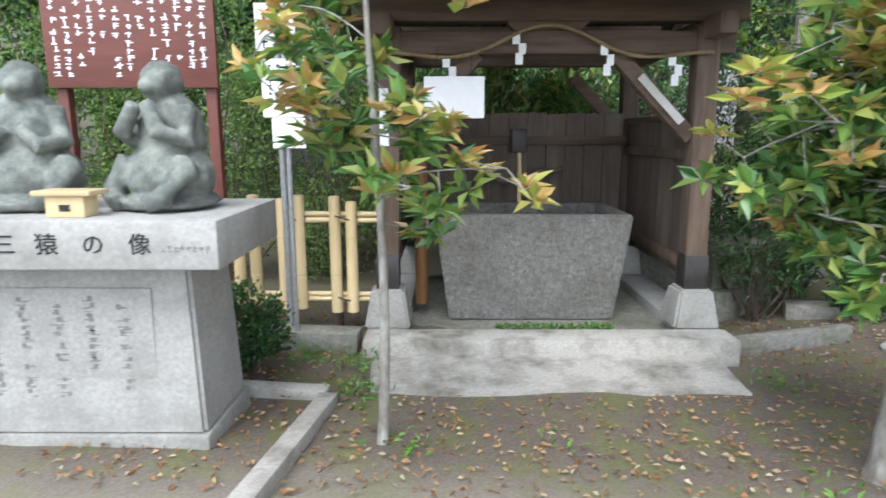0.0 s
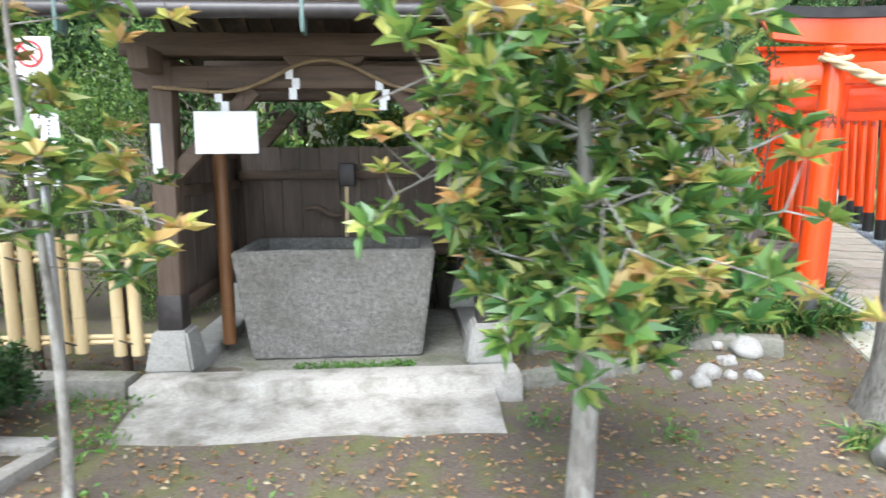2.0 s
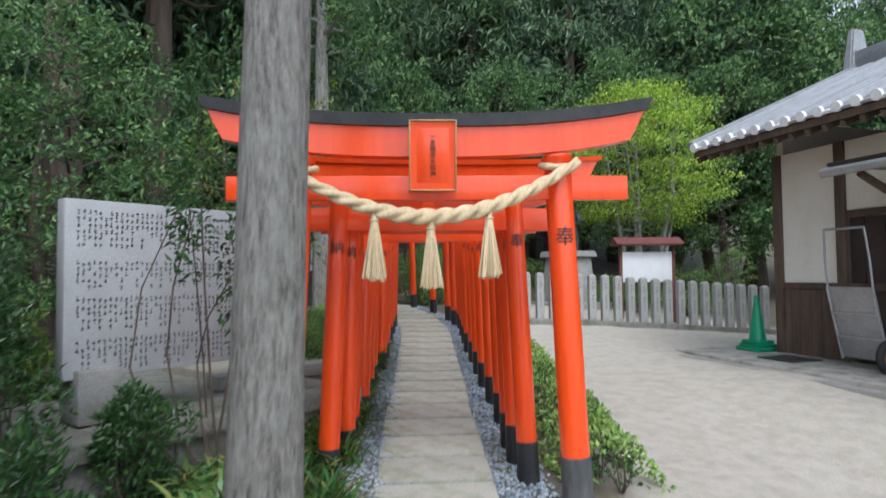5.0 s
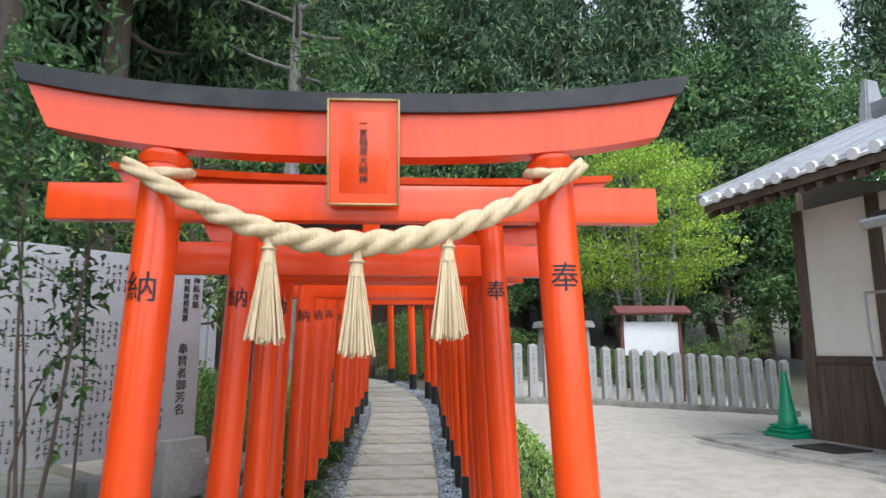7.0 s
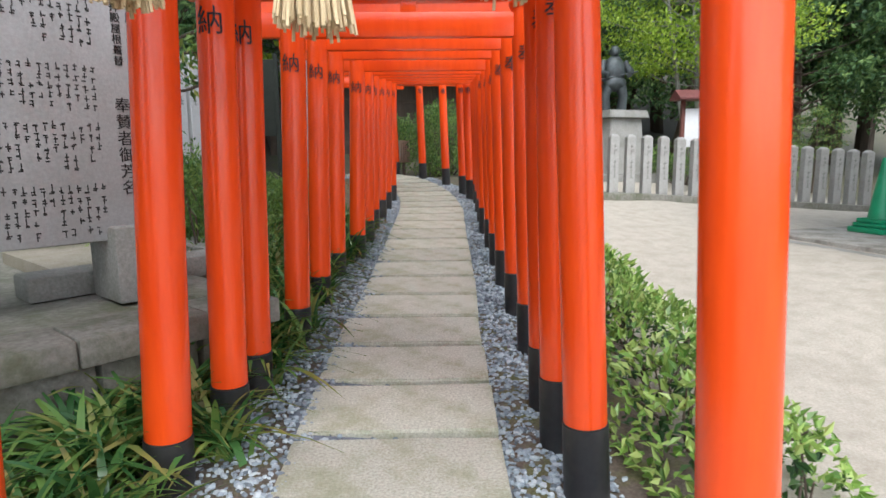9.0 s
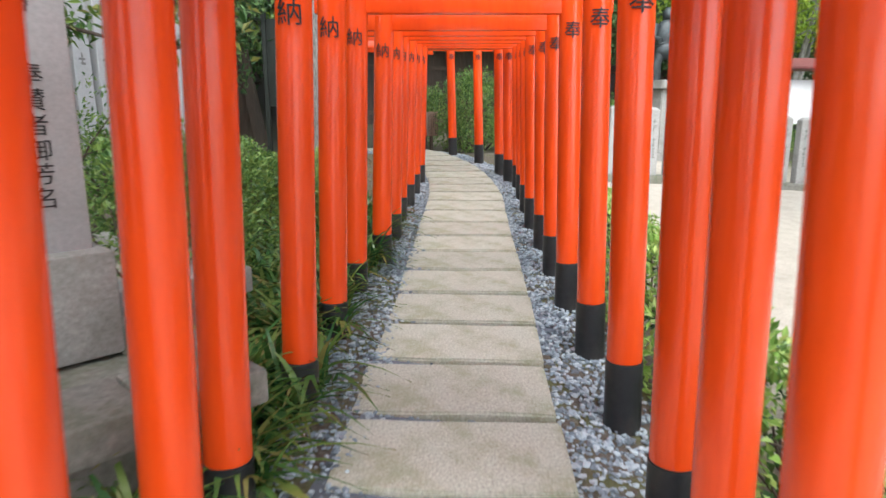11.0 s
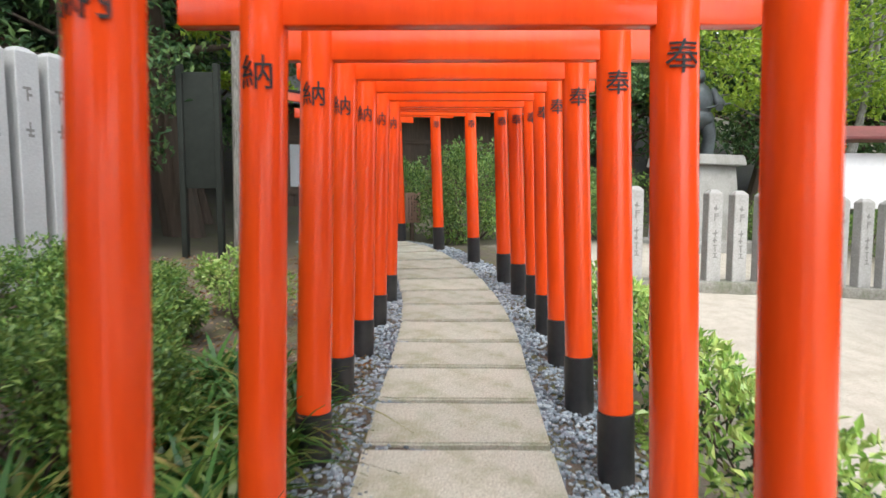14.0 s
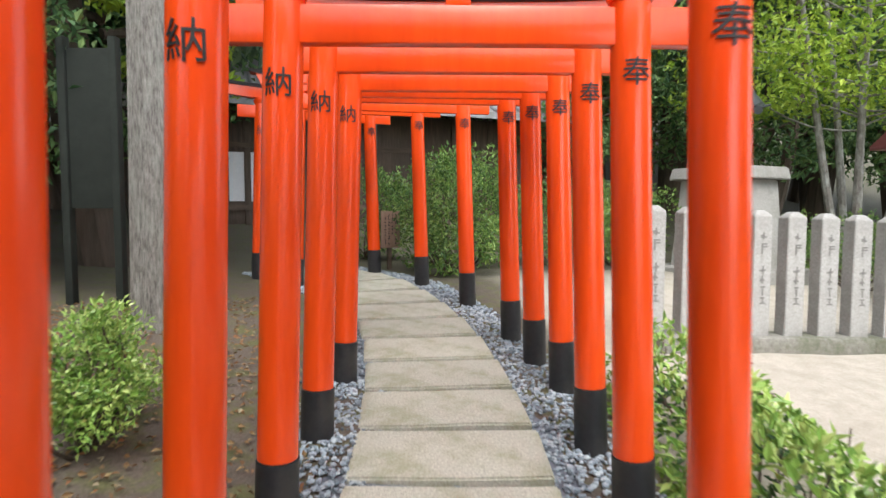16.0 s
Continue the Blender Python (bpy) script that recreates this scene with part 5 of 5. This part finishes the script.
def bush(name, label, x, y, size, mat, n, leaf=(0.05, 0.022), lift=0.5, clumps=22, bark=None, group=""):
    """A shrub: forked stems and a crown of leaf clumps with gaps."""
    z = gz(x, y)
    t = thing(name, label, "shrub", group, m=pose(x, y, z))
    bm, cs = bmesh.new(), []
    c0 = np.array((0, 0, size[2] * lift))
    dirs = in_ball(clumps, (0, 0, 0), (1, 1, 1), 0.5)
    for d in dirs:
        c = c0 + d * np.array(size) * (0.78, 0.78, 0.46)
        c[2] = max(c[2], 0.06)
        limb(bm, (rng.normal() * 0.03, rng.normal() * 0.03, -0.05), c, 0.013, 0.004, 0.12, 5)
        r = np.array(size) * rng.uniform(0.22, 0.40) * (1, 1, 0.7)
        cs.append(in_ball(int(n / clumps), c, r, 0.3))
    part("branching", bm, bark or DARK_BARK, t)
    P = np.concatenate(cs)
    P = P[P[:, 2] > 0.02]
    aim = (P - c0) / (np.linalg.norm(P - c0, axis=1)[:, None] + 1e-6) * 0.7 + (0, 0, 0.35)
    tagged(part("foliage", leaf_cloud(P, leaf[0], leaf[1], aim, 0.8), mat, t, smooth=None), kind="stuff")
    return t


def tuft_points(at, n, length):
    """Leaves that rise round a shoot's tip."""
    a = rng.uniform(0, 6.28, n)
    d = np.stack([np.cos(a), np.sin(a), rng.uniform(-0.1, 0.8, n)], 1)
    return np.asarray(at) + d * 0.012, d


def laurel_tree(x, y, height, trunk_r, spread, low, tips, name, label, density=14, leaf=(0.12, 0.038), young=0.42, trunk_lean=(0, 0), bark=None):
    """An evergreen with whorls of long leaves at the ends of forked twigs; the outermost whorls are young and pale."""
    z = gz(x, y)
    t = thing(name, label, "tree", m=pose(x, y, z))
    bm = bmesh.new()
    top = Vector((trunk_lean[0], trunk_lean[1], height * 0.95))
    tr = [Vector((0, 0, -0.1)).lerp(top, s) + Vector((math.sin(5 * s), math.cos(4 * s) - 1, 0)) * 0.03 for s in np.linspace(0, 1, 14)]
    tube(tr, [trunk_r * (1.25 - 0.9 * s) + (0.3 * trunk_r if i == 0 else 0) for i, s in enumerate(np.linspace(0, 1, 14))], 12, bm)
    old, new_, oa, na = [], [], [], []
    for i in range(tips):
        s = rng.uniform(low, 1.0)
        base = tr[int(s * 13)]
        a = i * 2.4 + rng.uniform(-0.4, 0.4)
        reach = spread * (1.05 - 0.45 * abs(s - 0.62)) * rng.uniform(0.45, 1.0)
        end = base + Vector((math.cos(a) * reach, math.sin(a) * reach, rng.uniform(-0.15, 0.35) * reach))
        pts = limb(bm, base, end, trunk_r * 0.16, 0.004, 0.08)
        for k in range(3, 7):
            for _ in range(2):
                p = pts[k] + Vector(rng.normal(size=3)) * reach * 0.14
                rod(pts[k], p, 0.004, 0.0025, 5, bm)
                fresh = k >= 5 and rng.random() < young
                q, d = tuft_points(p, density, leaf[0])
                (new_ if fresh else old).append(q)
                (na if fresh else oa).append(d)
    part("trunk", bm, bark or PALE_BARK, t, "slender lichen-spotted trunk with forked limbs")
    tagged(part("foliage", leaf_cloud(np.concatenate(old), leaf[0], leaf[1], np.concatenate(oa), 0.55), LAUREL, t, smooth=None), kind="stuff")
    if new_:
        tagged(part("young_foliage", leaf_cloud(np.concatenate(new_), leaf[0] * 0.9, leaf[1] * 0.9, np.concatenate(na), 0.3), YOUNG, t, "yellow and bronze young leaves", None), kind="stuff")
    return t


laurel_tree(2.22, 2.86, 2.6, 0.06, 0.92, 0.46, 60, "laurel_tree", "young evergreen tree with glossy green and bronze leaves", density=16, leaf=(0.125, 0.056))
laurel_tree(-0.33, 3.10, 2.9, 0.025, 0.8, 0.5, 16, "laurel_sapling", "thin lichen-barked sapling with yellow-green young leaves", density=11, leaf=(0.13, 0.055), young=0.85)


def grey_tree():
    x, y = 4.69, 3.82
    t = thing("tall_grey_tree", "tall tree with smooth fissured grey trunk and flared root", "tree", m=pose(x, y, gz(x, y)))
    bm = bmesh.new()
    n, seg = 40, 28
    rings = []
    for i in range(n):
        s = i / (n - 1)
        h = -0.15 + 9.0 * s
        r = 0.17 * (1 - 0.45 * s) + 0.16 * math.exp(-max(h + 0.05, 0) / 0.16)
        cx, cy = 0.03 * h, 0.02 * h
        ring = []
        for k in range(seg):
            a = 2 * math.pi * k / seg
            q = r * (1 + 0.05 * noise.noise(Vector((math.cos(a) * 2, math.sin(a) * 2, h * 0.9))) + 0.18 * math.exp(-max(h, 0) / 0.15) * math.cos(5 * a + 1))
            ring.append(bm.verts.new((cx + q * math.cos(a), cy + q * math.sin(a), h)))
        rings.append(ring)
    for u, w in zip(rings, rings[1:]):
        for k in range(seg):
            bm.faces.new((u[k], u[(k + 1) % seg], w[(k + 1) % seg], w[k]))
    bm.faces.new(rings[-1])
    for k in range(12):
        a, h = k * 2.4, 5.5 + 0.28 * k
        limb(bm, (0.045 * h, 0.02 * h, h), (math.cos(a) * 2.2, math.sin(a) * 2.2, h + 1.2), 0.06, 0.012, 0.1)
    part("trunk", bm, BARK, t, smooth=70)
    P = np.concatenate([in_ball(260, (math.cos(k * 2.4) * 2.0 + 0.3, math.sin(k * 2.4) * 2.0, 6.6 + 0.28 * k), (1.0, 1.0, 0.55), 0.2) for k in range(12)])
    tagged(part("foliage", leaf_cloud(P, 0.13, 0.06), FOREST, t, smooth=None), kind="stuff")


grey_tree()

# the clipped hedge along the gates
def hedge():
    pts = [(p[0] + 0.62, p[1] - 0.28) for p in RIGHT_FEET[:12]]
    pts[0] = (8.05, 5.15)
    st = along(pts, 0.1)
    P, A = [], []
    for x, y, h in st:
        for _ in range(95):
            a = rng.uniform(-0.2, math.pi + 0.2)
            r = rng.uniform(0.8, 1.06)
            bumpy = 1 + 0.22 * noise.noise(Vector((x * 1.6, y * 1.6, a)))
            o, u = 0.42 * math.cos(a) * r * bumpy, 0.50 * max(math.sin(a), 0.05) * r * bumpy
            s = rng.uniform(-0.1, 0.1)
            px, py = x + math.sin(h) * o + math.cos(h) * s, y - math.cos(h) * o + math.sin(h) * s
            P.append((px, py, gz(px, py) + u))
            A.append((math.sin(h) * math.cos(a) * 0.8, -math.cos(h) * math.cos(a) * 0.8, math.sin(a) * 0.8 + 0.3))
    t = thing("clipped_hedge", "low rounded hedge with glossy bright green leaves", "hedge")
    tagged(part("foliage", leaf_cloud(P, 0.075, 0.036, A, 0.75), HEDGE, t, smooth=None), kind="stuff")
    bm = bmesh.new()
    for x, y, h in st[::3]:
        for _ in range(5):
            o = rng.normal() * 0.1
            limb(bm, (x, y, gz(x, y) - 0.03), (x + rng.normal() * 0.2, y + rng.normal() * 0.2, gz(x, y) + 0.38), 0.009, 0.004, 0.1, 4)
    part("branching", bm, DARK_BARK, t)
    # dark inner mass of twigs and leaves: their shade is painted as deep green
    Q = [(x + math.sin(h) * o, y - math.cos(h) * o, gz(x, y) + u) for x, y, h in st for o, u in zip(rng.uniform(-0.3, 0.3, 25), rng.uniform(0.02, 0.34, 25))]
    tagged(part("inner_shade_foliage", leaf_cloud(Q, 0.07, 0.04), DEEP, t, smooth=None), kind="stuff")


hedge()


def verge_plants():
    left = [(p[0] + SPAN[0], p[1] + SPAN[1]) for p in RIGHT_FEET]
    spots = []
    for x, y, h in along(left[:9], 0.11):
        for _ in range(3):
            o = rng.uniform(0.06, 0.98)
            spots.append((x - math.sin(h) * o + rng.normal() * 0.05, y + math.cos(h) * o + rng.normal() * 0.05))
    spots += [(x, y) for x, y in zip(rng.uniform(4.55, 5.6, 26), rng.uniform(5.35, 6.3, 26))]
    strap_clumps("strap_leaf_plants", "dark glossy strap-leaved plants spilling over the gravel", spots, STRAP, 0.50, 36)
    tufts = [(4.25 + rng.uniform(-0.15, 0.65), 3.42 + rng.normal() * 0.07) for _ in range(12)]
    strap_clumps("grass_tufts", "small yellowing grass tufts behind the white rocks", tufts, STRAP, 0.2, 14, 0.006)
    P = [(x, y, low(0.8, 4.9) + 0.16 + 0.02 * rng.random()) for x, y in zip(rng.uniform(0.45, 1.45, 500), 5.06 + rng.normal(size=500) * 0.05)]
    tagged(link("low_weeds", leaf_cloud(np.array(P) + (0, 0, 0.0), 0.035, 0.02, np.tile((0, 0, 0.6), (500, 1))), WEED), "fine green weeds at the foot of the basin", "weeds", kind="stuff")
    W = []
    for cx, cy, n in ((-0.55, 3.75, 60), (-0.2, 3.0, 25), (2.25, 3.9, 40), (-0.6, 4.2, 60), (-1.0, 4.4, 60), (2.6, 2.7, 70), (3.1, 3.6, 40), (0.6, 3.2, 10), (1.9, 2.6, 20)):
        for a, b in rng.normal(size=(n, 2)) * 0.09:
            W.append((cx + a, cy + b, gz(cx + a, cy + b) + rng.uniform(0.01, 0.09)))
    tagged(link("scattered_weeds", leaf_cloud(W, 0.06, 0.024, np.tile((0, 0, 0.4), (len(W), 1))), WEED), "scattered small green weeds on bare earth", "weeds", kind="stuff")
    n = 9000
    x = np.concatenate([rng.uniform(-2, 5.5, n // 2), rng.uniform(6.6, 9.6, n // 2)])
    y = np.concatenate([rng.uniform(2.5, 5.6, n // 2), rng.uniform(10.5, 16.0, n // 2)])
    keep = np.concatenate([np.ones(n // 2, bool), (x[n // 2:] < 5.9 + 0.42 * (y[n // 2:] - 5) + 0.1)])
    x, y = x[keep], y[keep]
    zz = ground_z(x, y) + 0.022
    inside = (x > -0.62) & (x < 2.3) & (y > 3.75)
    x, y, zz = x[~inside], y[~inside], zz[~inside]
    d = rng.normal(size=(len(x), 3)) * (1, 1, 0.12)
    tagged(link("fallen_leaves", leaf_cloud(np.stack([x, y, zz], 1), 0.045, 0.024, d * 3, 0.05), LITTER), "brown fallen leaves scattered on the earth", "leaf litter", kind="stuff")


verge_plants()

# shrubs beside the gates and about the pavilion
for i, (x, y, s, h) in enumerate([(6.1, 8.9, 0.65, 1.1), (6.4, 9.9, 0.7, 1.0), (6.9, 10.7, 0.62, 0.72), (6.2, 11.0, 0.8, 0.9), (7.15, 11.75, 0.55, 0.62), (5.4, 10.2, 0.9, 1.3), (6.4, 12.4, 0.8, 0.75), (7.25, 10.9, 0.5, 0.6), (7.35, 12.6, 0.5, 0.5), (6.6, 13.4, 0.8, 0.6), (7.2, 14.2, 0.7, 0.55), (5.6, 12.6, 0.8, 0.7)]):
    bush("azalea_bush", "rounded azalea bush with small mid-green leaves", x, y, (s, s, h), BUSH, 5200, (0.05, 0.022), 0.5, 26, group="azalea bushes")
bush("azalea_bush", "small rounded azalea on bare stems in leaf litter", 8.12, 13.0, (0.46, 0.46, 0.62), HEDGE, 4200, (0.045, 0.02), 0.6, 24, group="azalea bushes")
bush("round_bush", "small dense dark green bush by the pedestal", -1.42, 4.1, (0.36, 0.34, 0.62), DEEP, 2600, (0.045, 0.026), 0.5, 18)
for x, y, s, h in ((12.4, 17.2, 0.9, 1.7), (13.2, 18.2, 1.0, 1.9), (11.9, 19.6, 1.0, 1.6), (14.6, 17.6, 1.2, 1.4), (16.0, 17.8, 1.2, 1.5), (18.6, 15.2, 1.2, 1.3), (20.0, 14.2, 1.2, 1.6)):
    bush("evergreen_shrub", "dense evergreen shrub near the path end", x, y, (s, s, h), BUSH, 4200, (0.08, 0.035), 0.5, 26, group="evergreen shrubs")
for x, y, s, h in ((0.7, 7.75, 0.95, 2.9), (1.8, 7.95, 0.9, 2.7), (-0.6, 8.6, 1.0, 2.3), (2.9, 8.2, 0.9, 1.9)):
    bush("broadleaf_shrub", "dark glossy broad-leaved shrub behind the pavilion", x, y, (s, 0.8, h), LAUREL, 3600, (0.15, 0.06), 0.55, 24, group="shrubs behind the pavilion")
for x, y, s, h in ((-1.4, 7.4, 1.1, 3.4), (-2.8, 7.0, 1.2, 3.6), (-4.2, 6.6, 1.2, 3.6), (-5.6, 5.6, 1.3, 3.6)):
    bush("tall_clipped_shrub", "tall small-leaved shrub behind the bamboo fence", x, y, (s, 0.9, h), BUSH, 9000, (0.06, 0.028), 0.5, 34, group="shrubs behind the bamboo fence")
for x, y, s, h in ((3.45, 5.9, 0.6, 1.6), (3.05, 6.7, 0.7, 2.2), (3.7, 5.25, 0.4, 0.8), (2.95, 5.6, 0.55, 1.5), (4.35, 6.2, 0.4, 0.7)):
    bush("nandina_shrub", "feathery green nandina shrub before the stone tablet", x, y, (s, s, h), DEEP, 2600, (0.07, 0.026), 0.62, 20, group="nandina shrubs")
bush("leaning_shrub", "small dark shrub with thin leaning stems by the tablet", 4.85, 6.3, (0.42, 0.40, 2.9), DEEP, 900, (0.08, 0.035), 0.86, 7)


def woodland_tree(height, crown_low, crown_r, mat, leaf, n_clumps, per, bark, trunk_r, name, label, flat=0.5, stems=1, dome=1.0, bend=0.03):
    t = thing(name, label, "tree")
    bm, P = bmesh.new(), []
    for s in range(stems):
        a = s * 6.28 / stems
        top = (math.cos(a) * crown_r * 0.4 * (stems > 1), math.sin(a) * crown_r * 0.4 * (stems > 1), height * 0.93)
        limb(bm, (0.15 * math.cos(a) * (stems > 1), 0.15 * math.sin(a) * (stems > 1), -0.3), top, trunk_r, trunk_r * 0.2, bend if stems == 1 else 0.07, 12)
    for i in range(n_clumps):
        f = (i + 0.5) / n_clumps
        h = height * (crown_low + (1 - crown_low) * f)
        r = crown_r * (dome * math.sqrt(max(0.05, 1 - (2 * f - 0.9) ** 2)) if dome else (1.05 - f)) * rng.uniform(0.5, 1.0)
        a = i * 2.399 + rng.uniform(-0.3, 0.3)
        c = np.array((math.cos(a) * r, math.sin(a) * r, h))
        limb(bm, (0, 0, h - r * 0.25), c, trunk_r * 0.22, 0.015, 0.06, 5)
        P.append(in_ball(per, c, np.array((1, 1, flat)) * crown_r * rng.uniform(0.26, 0.42), 0.1))
    part("trunk", bm, bark, t)
    P = np.concatenate(P)
    aim = np.tile((0, 0, -0.5 if dome == 0 else 0.2), (len(P), 1))
    tagged(part("crown", leaf_cloud(P, leaf[0], leaf[1], aim, 0.8), mat, t, smooth=None), kind="stuff")
    return t


def put(t, x, y, scale=1.0, turn=0.0):
    t.matrix_world = pose(x, y, gz(x, y) - 0.1, 0, 0, turn) @ Matrix.Diagonal((scale, scale, scale, 1))


def put_copy(t, x, y, scale=1.0, turn=0.0):
    return copy_thing(t, Matrix.Translation((x, y, gz(x, y) - 0.1)) @ Matrix.Rotation(turn, 4, "Z") @ Matrix.Diagonal((scale,) * 3 + (1,)))


cedar = woodland_tree(19, 0.2, 3.5, CEDAR, (0.42, 0.12), 76, 150, DARK_BARK, 0.36, "cedar_tree", "tall dark cedar with drooping sprays on the wooded hill", 0.55, 1, 0)
tagged(cedar, group="wooded hill trees")
put(cedar, 8.0, 19.5)
broad = woodland_tree(12, 0.2, 3.6, FOREST, (0.26, 0.12), 46, 170, DARK_BARK, 0.24, "broadleaf_tree", "dark broad-leaved tree on the wooded hill", 0.55)
tagged(broad, group="wooded hill trees")
put(broad, 10.5, 27.0)
rows = [(5.6, 21.0, 1.0), (3.2, 18.0, 1.05), (0.6, 17.0, 1.0), (-2.5, 16.0, 1.0), (9.8, 25.0, 1.1), (13.2, 29.0, 1.15), (17.0, 28.0, 1.1), (20.5, 26.5, 1.15), (24.0, 24.5, 1.1), (27.5, 22.0, 1.1), (31.0, 19.0, 1.1),
        (34.0, 15.0, 1.1), (6.5, 29.0, 1.2), (15.0, 36.0, 1.2), (21.5, 34.0, 1.2), (27.0, 31.0, 1.2), (33.0, 26.5, 1.2), (2.0, 27.0, 1.2), (-3.0, 23.0, 1.2), (38.0, 21.0, 1.2), (-6.5, 15.0, 1.0), (-9.0, 11.0, 1.0), (10.0, 34.0, 1.2), (12.0, 42.0, 1.5), (17.0, 43.0, 1.5), (22.0, 41.0, 1.5), (27.0, 39.0, 1.5), (32.0, 36.0, 1.5), (37.0, 32.0, 1.5), (7.0, 40.0, 1.5), (2.0, 36.0, 1.5), (19.5, 38.0, 1.4), (25.0, 35.5, 1.4)]
for i, (x, y, s) in enumerate(rows):
    put_copy(cedar, x + rng.normal() * 0.4, y + rng.normal() * 0.4, s * rng.uniform(0.9, 1.1), i * 1.7)
for i, (x, y, s) in enumerate([(15.5, 24.8, 0.8), (19.0, 22.5, 0.8), (23.0, 20.0, 0.85), (26.5, 17.5, 0.9), (29.0, 14.0, 0.9), (6.4, 17.0, 0.55), (4.4, 15.5, 0.5), (1.5, 13.0, 0.6), (-1.8, 11.5, 0.6), (-5.0, 10.0, 0.6),
                               (12.5, 31.0, 1.0), (18.5, 31.5, 1.0), (24.5, 28.0, 1.0), (4.5, 25.0, 0.9), (0.0, 21.5, 0.9), (30.5, 23.5, 1.0), (3.6, 11.2, 0.42), (-8, 7.5, 0.6), (35.5, 18.0, 1.0), (8.6, 22.6, 0.7), (16.5, 32.5, 1.4), (20.0, 29.5, 1.3), (23.5, 31.5, 1.4), (26.0, 26.0, 1.2), (29.5, 27.0, 1.4), (28.5, 19.5, 1.1), (32.5, 21.0, 1.3), (12.0, 26.0, 1.0), (7.0, 25.5, 1.1), (14.0, 33.5, 1.5), (3.0, 22.5, 1.0), (31.5, 16.5, 1.1), (36.0, 23.0, 1.5), (24.0, 36.0, 1.6), (30.0, 33.0, 1.6), (18.5, 37.5, 1.6), (22.0, 23.5, 0.8), (-3.5, 13.5, 0.8), (-6.5, 12.0, 0.9)]):
    put_copy(broad, x, y, s * rng.uniform(0.9, 1.1), i * 2.1)
maple = woodland_tree(7.6, 0.40, 3.3, MAPLE, (0.13, 0.075), 60, 260, PALE_BARK, 0.09, "maple_tree", "spreading yellow-green maple with several pale stems", 0.22, 5)
put(maple, 20.0, 16.0)
yellow = woodland_tree(7.0, 0.35, 1.2, MAPLE, (0.15, 0.08), 22, 120, DARK_BARK, 0.09, "yellowing_tree", "slender tree with yellowing leaves among cedars", 0.4)
put(yellow, 8.9, 18.0)
grey_trunk = woodland_tree(13, 0.5, 2.4, FOREST, (0.22, 0.10), 26, 150, BARK, 0.26, "pale_barked_tree", "pale-barked tree standing beyond the azaleas", 0.5, bend=0.004)
put(grey_trunk, 8.55, 15.2)
small_tree = woodland_tree(4.2, 0.42, 1.3, LAUREL, (0.10, 0.04), 24, 130, DARK_BARK, 0.055, "understorey_tree", "small evergreen tree beside the gates", 0.45)
put(small_tree, 6.0, 9.6)
put_copy(small_tree, 21.8, 13.9, 0.55, 1.0)
tall_cedar = woodland_tree(20, 0.42, 3.2, CEDAR, (0.42, 0.12), 60, 150, DARK_BARK, 0.42, "tall_cedar_tree", "tall cedar with a bare straight trunk behind the tablet", 0.55, 1, 0, 0.002)
put(tall_cedar, 3.3, 14.2)
put_copy(tall_cedar, 5.0, 15.5, 0.9, 2.0)
